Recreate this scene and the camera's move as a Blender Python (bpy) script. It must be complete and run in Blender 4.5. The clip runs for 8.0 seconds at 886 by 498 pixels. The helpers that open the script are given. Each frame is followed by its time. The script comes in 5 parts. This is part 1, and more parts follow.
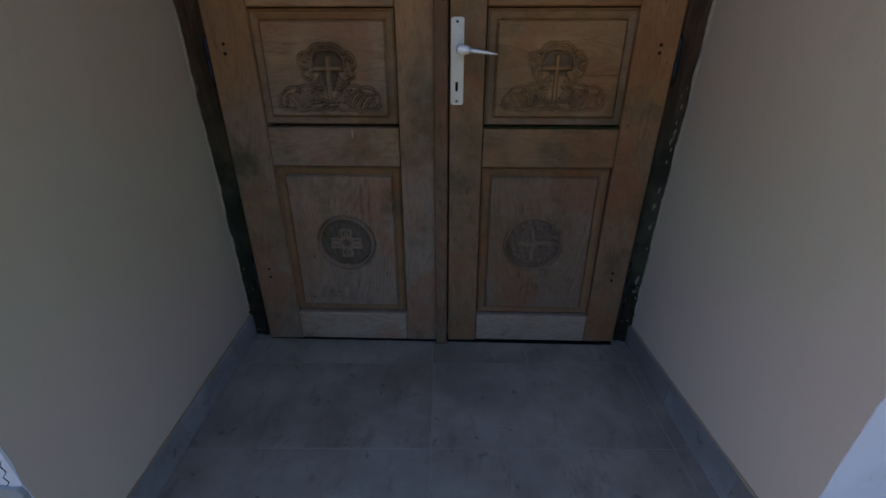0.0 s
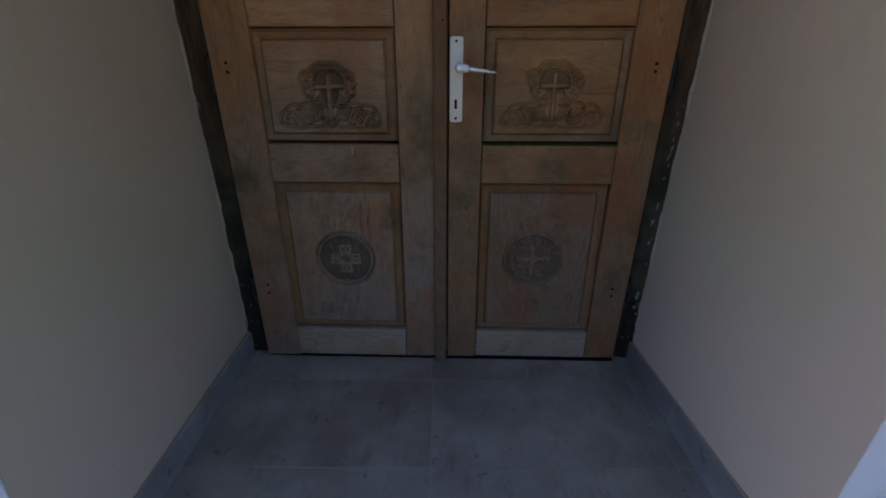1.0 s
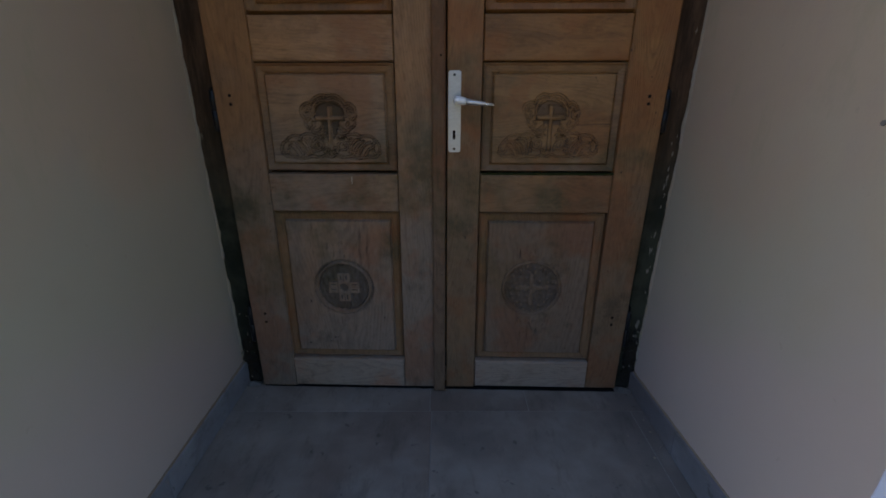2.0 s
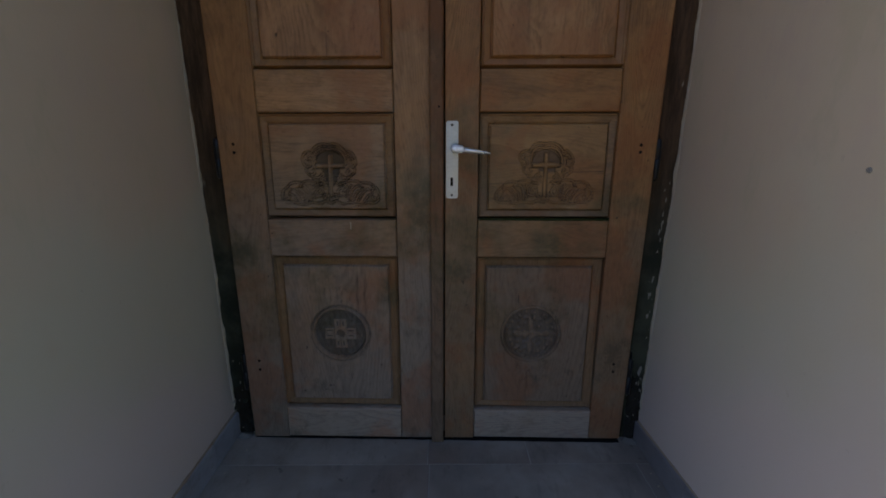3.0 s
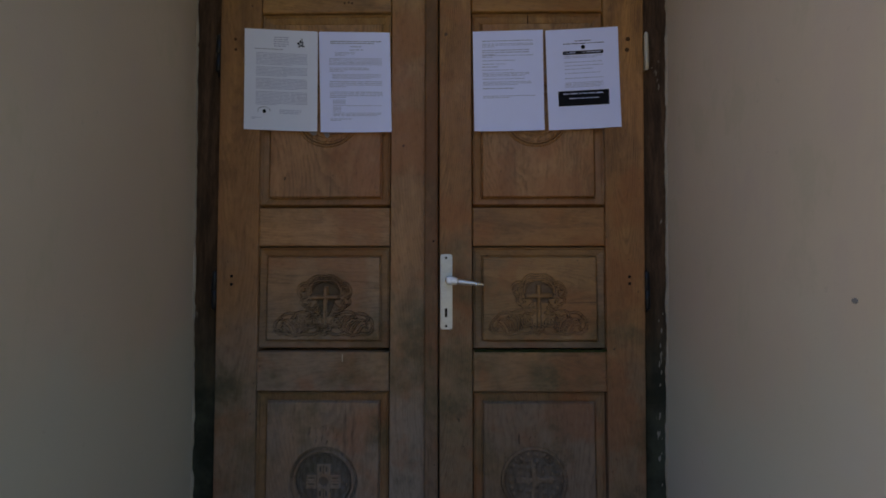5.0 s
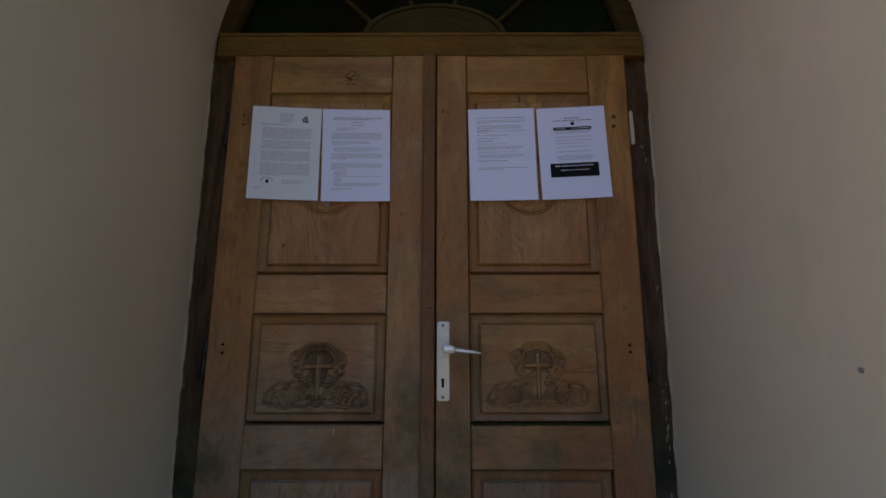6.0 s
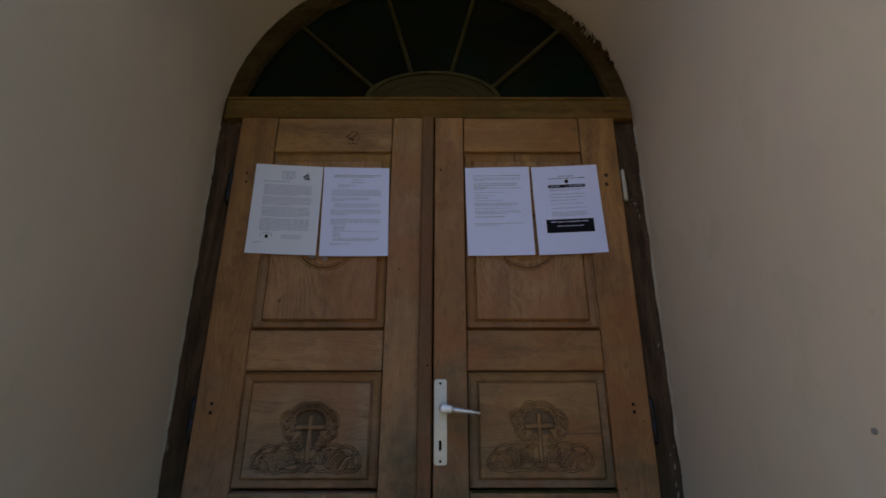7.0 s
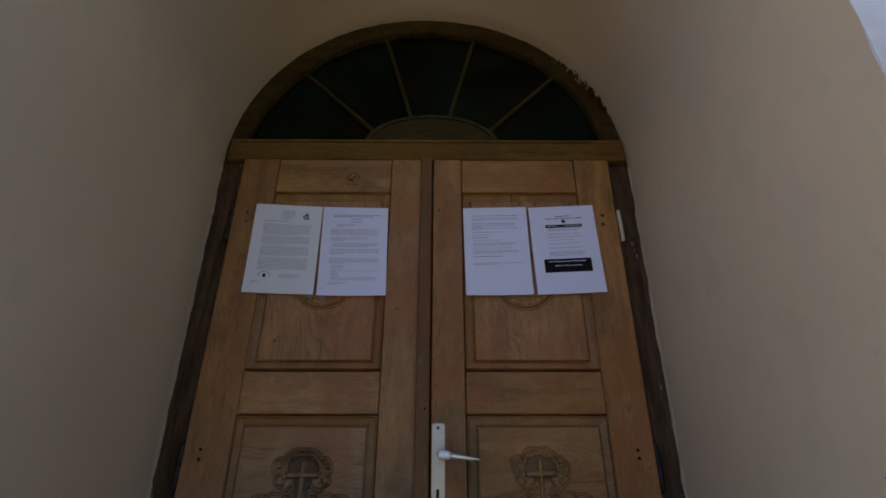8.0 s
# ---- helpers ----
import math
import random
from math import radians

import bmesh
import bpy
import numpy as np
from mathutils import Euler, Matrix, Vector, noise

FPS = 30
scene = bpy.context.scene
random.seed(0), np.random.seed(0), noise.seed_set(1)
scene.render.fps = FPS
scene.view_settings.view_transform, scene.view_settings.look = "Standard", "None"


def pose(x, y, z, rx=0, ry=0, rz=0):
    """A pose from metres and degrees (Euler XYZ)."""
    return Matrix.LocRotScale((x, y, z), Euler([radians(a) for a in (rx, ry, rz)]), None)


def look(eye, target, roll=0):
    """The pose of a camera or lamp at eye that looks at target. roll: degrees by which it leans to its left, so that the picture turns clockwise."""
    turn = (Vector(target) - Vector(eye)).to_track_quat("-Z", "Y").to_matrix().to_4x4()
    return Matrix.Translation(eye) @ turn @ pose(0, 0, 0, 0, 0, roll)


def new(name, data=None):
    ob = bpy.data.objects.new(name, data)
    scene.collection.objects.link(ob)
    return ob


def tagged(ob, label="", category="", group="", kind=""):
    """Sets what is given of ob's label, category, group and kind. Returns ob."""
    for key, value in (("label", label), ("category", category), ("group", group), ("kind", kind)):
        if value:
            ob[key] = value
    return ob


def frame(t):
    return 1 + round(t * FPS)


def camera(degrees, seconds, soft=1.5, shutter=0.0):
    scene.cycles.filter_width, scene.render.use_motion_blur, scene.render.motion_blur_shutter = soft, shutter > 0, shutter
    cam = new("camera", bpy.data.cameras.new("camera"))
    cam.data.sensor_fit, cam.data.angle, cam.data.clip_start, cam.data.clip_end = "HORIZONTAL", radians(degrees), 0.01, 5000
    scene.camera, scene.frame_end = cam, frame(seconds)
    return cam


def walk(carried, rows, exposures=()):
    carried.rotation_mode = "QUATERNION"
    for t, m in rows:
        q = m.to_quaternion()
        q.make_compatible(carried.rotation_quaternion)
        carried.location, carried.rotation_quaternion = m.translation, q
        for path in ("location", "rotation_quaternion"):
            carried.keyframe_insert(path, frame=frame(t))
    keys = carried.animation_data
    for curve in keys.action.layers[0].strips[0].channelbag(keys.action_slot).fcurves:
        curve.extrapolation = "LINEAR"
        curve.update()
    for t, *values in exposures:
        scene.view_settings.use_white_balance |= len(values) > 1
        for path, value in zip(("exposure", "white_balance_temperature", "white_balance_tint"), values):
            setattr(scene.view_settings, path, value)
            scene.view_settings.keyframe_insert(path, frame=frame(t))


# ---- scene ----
cam = camera(90.5, 8.0, soft=1.75)
EYE = (0.0495, -1.245, 0.950)
PATH = [
    (0, EYE, (-0.011, 0.562, 0.094), 0.0),
    (0.5, EYE, (-0.010, 0.575, 0.120), 0.0),
    (1, EYE, (-0.009, 0.591, 0.159), 0.0),
    (2.5, EYE, (-0.001, 0.668, 0.366), 0.0),
    (3, EYE, (0.003, 0.697, 0.475), 0.0),
    (3.5, EYE, (0.008, 0.724, 0.605), 0.0),
    (4, EYE, (0.014, 0.744, 0.748), 0.0),
    (4.5, EYE, (0.020, 0.755, 0.903), 0.0),
    (6, EYE, (0.042, 0.711, 1.363), 0.0),
    (6.5, EYE, (0.048, 0.680, 1.493), 0.0),
    (7, EYE, (0.053, 0.644, 1.603), 0.0),
    (7.5, EYE, (0.058, 0.609, 1.695), 0.0),
    (8, EYE, (0.061, 0.579, 1.770), 0.0),
]
EXPOSURE = 1.69
walk(cam, [(t, look(e, g, r)) for t, e, g, r in PATH], [(0.0, EXPOSURE, 6760, 15), (4.0, EXPOSURE, 6920, 16), (8.0, EXPOSURE, 7100, 15)])

# ---- sky and sun: the sun stands behind the building, the doorway is in open shade ----
SUN_EL, SUN_AZ = radians(34), radians(-86)
world = bpy.data.worlds.new("sky")
scene.world = world
world.use_nodes = True
wn = world.node_tree.nodes
sky = wn.new("ShaderNodeTexSky")
sky.sky_type, sky.sun_disc = "NISHITA", False
sky.sun_elevation, sky.sun_rotation = SUN_EL, SUN_AZ
sky.ozone_density, sky.dust_density = 4.0, 0.4
world.node_tree.links.new(sky.outputs["Color"], wn["Background"].inputs["Color"])
wn["Background"].inputs["Strength"].default_value = 0.09
sun_dir = Vector((math.sin(SUN_AZ) * math.cos(SUN_EL), math.cos(SUN_AZ) * math.cos(SUN_EL), math.sin(SUN_EL)))
sun = new("sun", bpy.data.lights.new("sun", "SUN"))
sun.data.energy, sun.data.angle, sun.data.color = 3.0, radians(0.5), (1.0, 0.94, 0.85)
sun.matrix_world = look(sun_dir * 30, (0, 0, 0))


# ---- materials ----
class Nodes:
    """A material and short ways to add nodes to it."""

    def __init__(self, name):
        self.m = bpy.data.materials.new(name)
        self.m.use_nodes = True
        self.t = self.m.node_tree
        self.b = self.t.nodes["Principled BSDF"]

    def add(self, kind, **inputs):
        n = self.t.nodes.new(kind)
        for k, v in inputs.items():
            self.put(n.inputs[k.replace("_", " ")], v)
        return n

    def put(self, socket, v):
        if isinstance(v, bpy.types.NodeSocket):
            self.t.links.new(v, socket)
        else:
            socket.default_value = v

    def pos(self, scale=(1, 1, 1), shift=0.0, warp=None):
        p = self.add("ShaderNodeNewGeometry").outputs["Position"]
        if shift:
            r = self.add("ShaderNodeObjectInfo").outputs["Random"]
            s = self.add("ShaderNodeVectorMath")
            s.operation = "SCALE"
            self.put(s.inputs[0], (shift, shift * 0.7, shift * 1.3))
            self.put(s.inputs["Scale"], r)
            a = self.add("ShaderNodeVectorMath")
            a.operation = "ADD"
            self.put(a.inputs[0], p), self.put(a.inputs[1], s.outputs[0])
            p = a.outputs[0]
        if warp:
            p = self.vmath("ADD", p, warp)
        return self.vmath("MULTIPLY", p, scale)

    def vmath(self, op, a, b):
        n = self.add("ShaderNodeVectorMath")
        n.operation = op
        self.put(n.inputs[0], a), self.put(n.inputs[1], b)
        return n.outputs[0]

    def noise(self, vec, scale, detail=4.0, rough=0.55, out="Fac"):
        return self.add("ShaderNodeTexNoise", Vector=vec, Scale=scale, Detail=detail, Roughness=rough).outputs[out]

    def math(self, op, a, b=0.0, c=None):
        n = self.add("ShaderNodeMath")
        n.operation = op
        self.put(n.inputs[0], a), self.put(n.inputs[1], b)
        if c is not None:
            self.put(n.inputs[2], c)
        return n.outputs[0]

    def span(self, v, a, b, lo=0.0, hi=1.0):
        n = self.add("ShaderNodeMapRange")
        n.interpolation_type = "SMOOTHSTEP"
        for i, x in enumerate((v, a, b, lo, hi)):
            self.put(n.inputs[i], x)
        return n.outputs[0]

    def mix(self, f, a, b, kind="MIX"):
        n = self.add("ShaderNodeMix")
        n.data_type, n.blend_type = "RGBA", kind
        self.put(n.inputs["Factor"], f)
        self.put(n.inputs[6], a if isinstance(a, bpy.types.NodeSocket) else (*a, 1))
        self.put(n.inputs[7], b if isinstance(b, bpy.types.NodeSocket) else (*b, 1))
        return n.outputs[2]

    def z(self):
        s = self.add("ShaderNodeSeparateXYZ", Vector=self.add("ShaderNodeNewGeometry").outputs["Position"])
        return s.outputs["Z"]

    def bump(self, height, strength, distance=0.002):
        n = self.add("ShaderNodeBump", Height=height, Strength=strength, Distance=distance)
        self.put(self.b.inputs["Normal"], n.outputs["Normal"])

    def done(self, color, rough, metal=0.0, spec=0.5):
        c = self.b.inputs["Base Color"]
        self.put(c, color if isinstance(color, bpy.types.NodeSocket) else (*color, 1))
        self.put(self.b.inputs["Roughness"], rough)
        self.put(self.b.inputs["Metallic"], metal)
        self.put(self.b.inputs["Specular IOR Level"], spec)
        return self.m


def wood(name, upright, light, dark, grey, worn=1.0, gloss=0.52, spec=0.42, figure=0.33, flame=0.30, centre=None, swirl=0.0, stain=0.42):
    """Old oiled softwood: flame-shaped year rings, fine fibre, blotches of old stain, dents, and a weathered, grimy lower part."""
    k = Nodes(name)
    xyz = k.add("ShaderNodeSeparateXYZ", Vector=k.add("ShaderNodeNewGeometry").outputs["Position"])
    across, length = (xyz.outputs["X"], xyz.outputs["Z"]) if upright else (xyz.outputs["Z"], xyz.outputs["X"])
    if centre is not None:
        across = k.math("SUBTRACT", k.math("ABSOLUTE", across), centre)
    tone = k.add("ShaderNodeObjectInfo").outputs["Random"]

    def lie(wide, long):
        return (wide, wide, long) if upright else (long, wide, wide)

    drift = k.vmath("MULTIPLY", k.noise(k.pos((2.6, 2.6, 2.6), 9.0), 1.0, 3.0, 0.55, "Color"), (0.11, 0.11, 0.11))
    bend = k.noise(k.pos(lie(6.0, 2.2), 9.0), 1.0, 2.0, 0.5)
    knot = k.noise(k.pos(lie(26.0, 17.0), 9.0), 1.0, 2.5, 0.5)
    fibre = k.noise(k.pos(lie(420, 10), 5.0), 1.0, 3.0, 0.6)
    fleck = k.noise(k.pos(lie(130, 14), 13.0, drift), 1.0, 4.0, 0.68)
    cloud = k.noise(k.pos((1, 1, 1), 11.0), 2.6, 4.0, 0.6)
    mottle = k.noise(k.pos(lie(15, 8), 3.0, drift), 1.0, 6.0, 0.72)
    smear = k.noise(k.pos(lie(60, 4.0), 7.0), 1.0, 5.0, 0.7)
    ember = k.noise(k.pos((1, 1, 1), 23.0), 4.2, 5.0, 0.62)
    board = k.noise(k.pos(lie(17, 1.4), 15.0, drift), 1.0, 3.0, 0.6)
    dent = k.noise(k.pos((1, 1, 0.8), 19.0), 58.0, 2.0, 0.5)
    # year rings: arches where the cut meets the ring's crown, straight lines beside it
    turn = k.math("ADD", k.math("MULTIPLY", across, 2 * math.pi / flame), k.math("MULTIPLY", tone, 6.28 if centre is None else 0.7))
    rings = k.math("ADD", k.math("MULTIPLY", k.math("COSINE", turn), 6.0), k.math("MULTIPLY", length, 13.0))
    rings = k.math("ADD", rings, k.math("MULTIPLY", bend, 9.0))
    rings = k.math("ADD", rings, k.math("MULTIPLY", knot, 0.6 + 5.0 * swirl))
    rings = k.math("FRACT", k.math("ADD", rings, k.math("MULTIPLY", fibre, 0.35)))
    late = k.math("MULTIPLY", k.span(rings, 0.30, 0.86), k.span(rings, 1.0, 0.90))
    late = k.math("MULTIPLY", late, k.span(mottle, 0.36, 0.60, 0.25, 1.0))
    mean = tuple((p * 0.66 + q * 0.34) for p, q in zip(light, dark))
    col = k.mix(k.span(cloud, 0.36, 0.64), mean, light)
    col = k.mix(k.span(board, 0.50, 0.66, 0.0, 0.70), col, tuple(0.56 * c for c in mean))
    col = k.mix(k.span(board, 0.46, 0.32, 0.0, 0.75), col, tuple(min(1.0, 1.30 * c) for c in light))
    col = k.mix(k.math("MULTIPLY", late, figure), col, dark)
    col = k.mix(k.span(fibre, 0.50, 0.74, 0.0, 0.34), col, tuple(c * 0.5 for c in dark))
    col = k.mix(k.span(mottle, 0.52, 0.68, 0.0, 0.56), col, tuple(c * 0.55 for c in mean))
    col = k.mix(k.span(mottle, 0.46, 0.32, 0.0, 0.58), col, tuple(min(1.0, 1.22 * c) for c in light))
    col = k.mix(k.span(tone, 0.0, 1.0, 0.0, 0.30), col, tuple(c * 0.8 for c in mean))
    col = k.mix(k.span(ember, 0.46, 0.62, 0.0, 0.62), col, tuple(c * f for c, f in zip(light, (0.78, 0.60, 0.52))))
    height = k.math("ADD", k.z(), k.math("MULTIPLY", k.math("SUBTRACT", cloud, 0.5), 1.1))
    col = k.mix(k.span(height, 1.30, 1.85, 0.0, 0.85), col, k.mix(1.0, col, (0.98, 1.03, 0.74), "MULTIPLY"))
    wear = k.span(height, 1.30, 0.40, 0.0, 0.88 * worn)
    greyed = k.mix(k.math("MULTIPLY", late, 0.36), grey, tuple(c * 0.50 for c in grey))
    greyed = k.mix(k.span(cloud, 0.50, 0.68, 0.0, 0.50), greyed, tuple(p * 0.50 + q * 0.2 for p, q in zip(light, grey)))
    greyed = k.mix(k.span(ember, 0.47, 0.60, 0.0, 0.80), greyed, tuple(c * f for c, f in zip(grey, (1.06, 0.69, 0.52))))
    greyed = k.mix(k.span(fleck, 0.52, 0.68, 0.0, 0.45), greyed, tuple(c * 0.42 for c in grey))
    greyed = k.mix(k.span(fleck, 0.44, 0.32, 0.0, 0.30), greyed, tuple(c * 1.40 for c in grey))
    col = k.mix(wear, col, greyed)
    col = k.mix(k.span(smear, 0.645 - 0.11 * stain, 0.76, 0.0, stain), col, (0.030, 0.019, 0.012))
    pale = k.noise(k.pos(lie(60, 4.0), 17.0), 0.6, 5.0, 0.7)
    col = k.mix(k.span(pale, 0.62, 0.78, 0.0, 0.22), col, tuple(min(1.0, 1.4 * c + 0.03) for c in mean))
    col = k.mix(k.span(dent, 0.735, 0.775, 0.0, 0.75), col, (0.022, 0.014, 0.009))
    algae = k.noise(k.pos((1, 1, 1), 31.0), 6.0, 5.0, 0.66)
    damp = k.math("MULTIPLY", k.span(height, 1.05, 0.80), k.span(height, 0.35, 0.62))
    col = k.mix(k.math("MULTIPLY", k.span(algae, 0.44, 0.66), k.math("MULTIPLY", damp, 0.55 * worn)), col, (0.062, 0.062, 0.024))
    moss = k.math("MULTIPLY", k.span(algae, 0.58, 0.72), k.span(height, 1.0, 0.7, 0.0, 0.55 * worn))
    col = k.mix(moss, col, (0.030, 0.031, 0.016))
    speck = k.noise(k.pos(lie(1.0, 0.5), 27.0), 105.0, 3.0, 0.62)
    col = k.mix(k.span(speck, 0.52, 0.70, 0.0, 0.20), col, tuple(0.5 * c for c in dark))
    col = k.mix(k.span(speck, 0.44, 0.30, 0.0, 0.12), col, tuple(min(1.0, 1.5 * c) for c in mean))
    relief = k.math("ADD", k.math("MULTIPLY", fibre, 0.5), k.math("MULTIPLY", fleck, 0.35))
    relief = k.math("ADD", relief, k.math("SUBTRACT", k.math("MULTIPLY", mottle, 0.5), k.math("MULTIPLY", late, 0.40)))
    relief = k.math("SUBTRACT", relief, k.span(dent, 0.72, 0.78, 0.0, 0.8))
    k.bump(relief, 0.75, 0.0016)
    rough = k.math("ADD", k.math("MULTIPLY", wear, 0.22), k.span(mottle, 0.3, 0.7, gloss - 0.06, gloss + 0.14))
    return k.done(col, rough, spec=spec)


HONEY, UMBER, ASH = (0.360, 0.182, 0.074), (0.112, 0.052, 0.021), (0.230, 0.181, 0.142)
M_STILE = wood("wood_upright", True, HONEY, UMBER, ASH, figure=0.34, flame=0.24)
M_STILE_OUT = wood("outer_stile_wood", True, tuple(f * c for f, c in zip((0.86, 0.80, 0.74), HONEY)), UMBER, tuple(0.92 * c for c in ASH), figure=0.24)
M_RAIL = wood("wood_level", False, HONEY, UMBER, ASH, figure=0.20)
M_PANEL_UP = wood("panel_wood_upright", True, (0.374, 0.186, 0.080), (0.095, 0.044, 0.020), (0.236, 0.184, 0.146), figure=0.54, flame=0.44, centre=0.305, stain=0.7)
M_PANEL = wood("panel_wood_level", False, (0.350, 0.190, 0.090), (0.105, 0.053, 0.024), (0.216, 0.174, 0.132), figure=0.24, stain=0.75)
M_PANEL_B = wood("second_leaf_panel", True, (0.310, 0.150, 0.056), (0.095, 0.042, 0.015), (0.186, 0.134, 0.096), figure=0.50, flame=0.44, centre=0.305)
M_PANEL_BURR = wood("burr_panel", True, (0.374, 0.190, 0.074), (0.105, 0.048, 0.019), (0.236, 0.184, 0.146), figure=0.52, flame=0.50, centre=0.305, swirl=0.55)
M_MARGIN_UP = wood("panel_margin_upright", True, (0.300, 0.150, 0.054), (0.090, 0.042, 0.014), (0.212, 0.122, 0.064), 0.95, figure=0.22)
M_PANEL_MID_B = wood("second_leaf_panel_level", False, (0.345, 0.172, 0.060), (0.098, 0.046, 0.016), (0.205, 0.140, 0.076), figure=0.24, stain=0.85)
M_MARGIN = wood("panel_margin_level", False, (0.290, 0.150, 0.058), (0.090, 0.043, 0.016), (0.175, 0.126, 0.088), 0.95, figure=0.18)
SECOND = (0.95, 0.86, 0.67)
M_STILE_B = wood("second_leaf_upright", True, tuple(f * c for f, c in zip(SECOND, HONEY)), tuple(f * c for f, c in zip(SECOND, UMBER)), (0.198, 0.132, 0.080), figure=0.42, flame=0.20)
M_RAIL_B = wood("second_leaf_level", False, tuple(f * c for f, c in zip(SECOND, HONEY)), tuple(f * c for f, c in zip(SECOND, UMBER)), (0.198, 0.133, 0.078), figure=0.20)
M_SILL_RAIL = wood("bleached_wood", False, (0.36, 0.235, 0.150), (0.17, 0.105, 0.068), (0.345, 0.264, 0.206), 0.95, figure=0.22, stain=0.6)
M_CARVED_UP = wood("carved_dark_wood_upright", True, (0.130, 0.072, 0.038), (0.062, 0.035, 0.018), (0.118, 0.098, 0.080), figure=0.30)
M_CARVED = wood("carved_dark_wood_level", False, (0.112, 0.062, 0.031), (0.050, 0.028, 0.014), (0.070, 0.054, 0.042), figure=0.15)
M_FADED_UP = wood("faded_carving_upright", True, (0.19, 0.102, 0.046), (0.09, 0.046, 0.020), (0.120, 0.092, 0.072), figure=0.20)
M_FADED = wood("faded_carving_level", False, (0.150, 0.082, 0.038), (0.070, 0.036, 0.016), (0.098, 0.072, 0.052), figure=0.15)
M_STRIP = wood("dark_strip_wood", True, (0.215, 0.112, 0.052), (0.075, 0.037, 0.018), (0.170, 0.112, 0.074), gloss=0.6, spec=0.28, figure=0.35, stain=0.65)
M_TRANSOM = wood("mossy_transom_wood", False, (0.170, 0.096, 0.033), (0.050, 0.028, 0.011), ASH, 0.0, 0.8, 0.15, figure=0.3, stain=0.75)
M_BAR = wood("bar_wood", True, (0.052, 0.041, 0.019), (0.018, 0.013, 0.006), ASH, 0.0, 0.8, 0.15)


def frame_paint(name, upright, tone=1.0):
    """Old dark brown paint, turning greenish black near the ground, chipped down to pale primer."""
    k = Nodes(name)
    streak = k.noise(k.pos((34, 34, 5.0) if upright else (8, 8, 8)), 1.0, 6.0, 0.72)
    blot = k.noise(k.pos(), 7.0, 5.0, 0.6)
    col = k.mix(k.span(streak, 0.35, 0.68), tuple(tone * c for c in (0.034, 0.020, 0.012)), tuple(tone * c for c in (0.104, 0.060, 0.034)))
    low = k.span(k.math("ADD", k.z(), k.math("MULTIPLY", blot, 0.5)), 1.25, 0.75)
    mossy = k.mix(k.span(blot, 0.4, 0.62), (0.020, 0.022, 0.015), (0.054, 0.057, 0.038))
    col = k.mix(low, col, mossy)
    chip = k.noise(k.pos((55, 55, 20)), 1.0, 3.0, 0.5)
    patch = k.noise(k.pos(), 4.5, 2.0, 0.5)
    flake = k.math("MULTIPLY", k.span(chip, 0.66, 0.69), k.span(patch, 0.60 if upright else 0.9, 0.66 if upright else 0.95))
    col = k.mix(flake, col, (0.40, 0.36, 0.30))
    k.bump(k.math("ADD", streak, k.math("MULTIPLY", chip, 0.5)), 0.8, 0.004)
    return k.done(col, k.span(blot, 0.3, 0.7, 0.6, 0.85), spec=0.15)


M_FRAME = frame_paint("old_frame_paint", True)
M_ARCH = wood("old_arch_wood", False, (0.062, 0.040, 0.019), (0.010, 0.007, 0.003), ASH, 0.0, 0.85, 0.12, figure=0.6)


M_ROT = wood("rotten_wood", True, (0.036, 0.034, 0.028), (0.008, 0.008, 0.007), (0.028, 0.029, 0.025), 1.0, 0.85, 0.15, figure=0.5)


def plaster(name, base, second, grime, rough=0.9, blotch=0.35):
    k = Nodes(name)
    wide = k.noise(k.pos(), 1.3, 4.0, 0.6)
    mid = k.noise(k.pos(), 6.0, 5.0, 0.62)
    fine = k.noise(k.pos(), 160.0, 4.0, 0.6)
    col = k.mix(k.span(wide, 0.32, 0.68), base, second)
    col = k.mix(k.span(mid, 0.56, 0.78, 0.0, blotch), col, grime)
    spots = k.noise(k.pos(), 38.0, 2.0, 0.5)
    col = k.mix(k.span(spots, 0.72, 0.77, 0.0, 0.25), col, grime)
    k.bump(k.math("ADD", k.math("MULTIPLY", fine, 0.35), mid), 0.22, 0.003)
    return k.done(col, rough, spec=0.25)




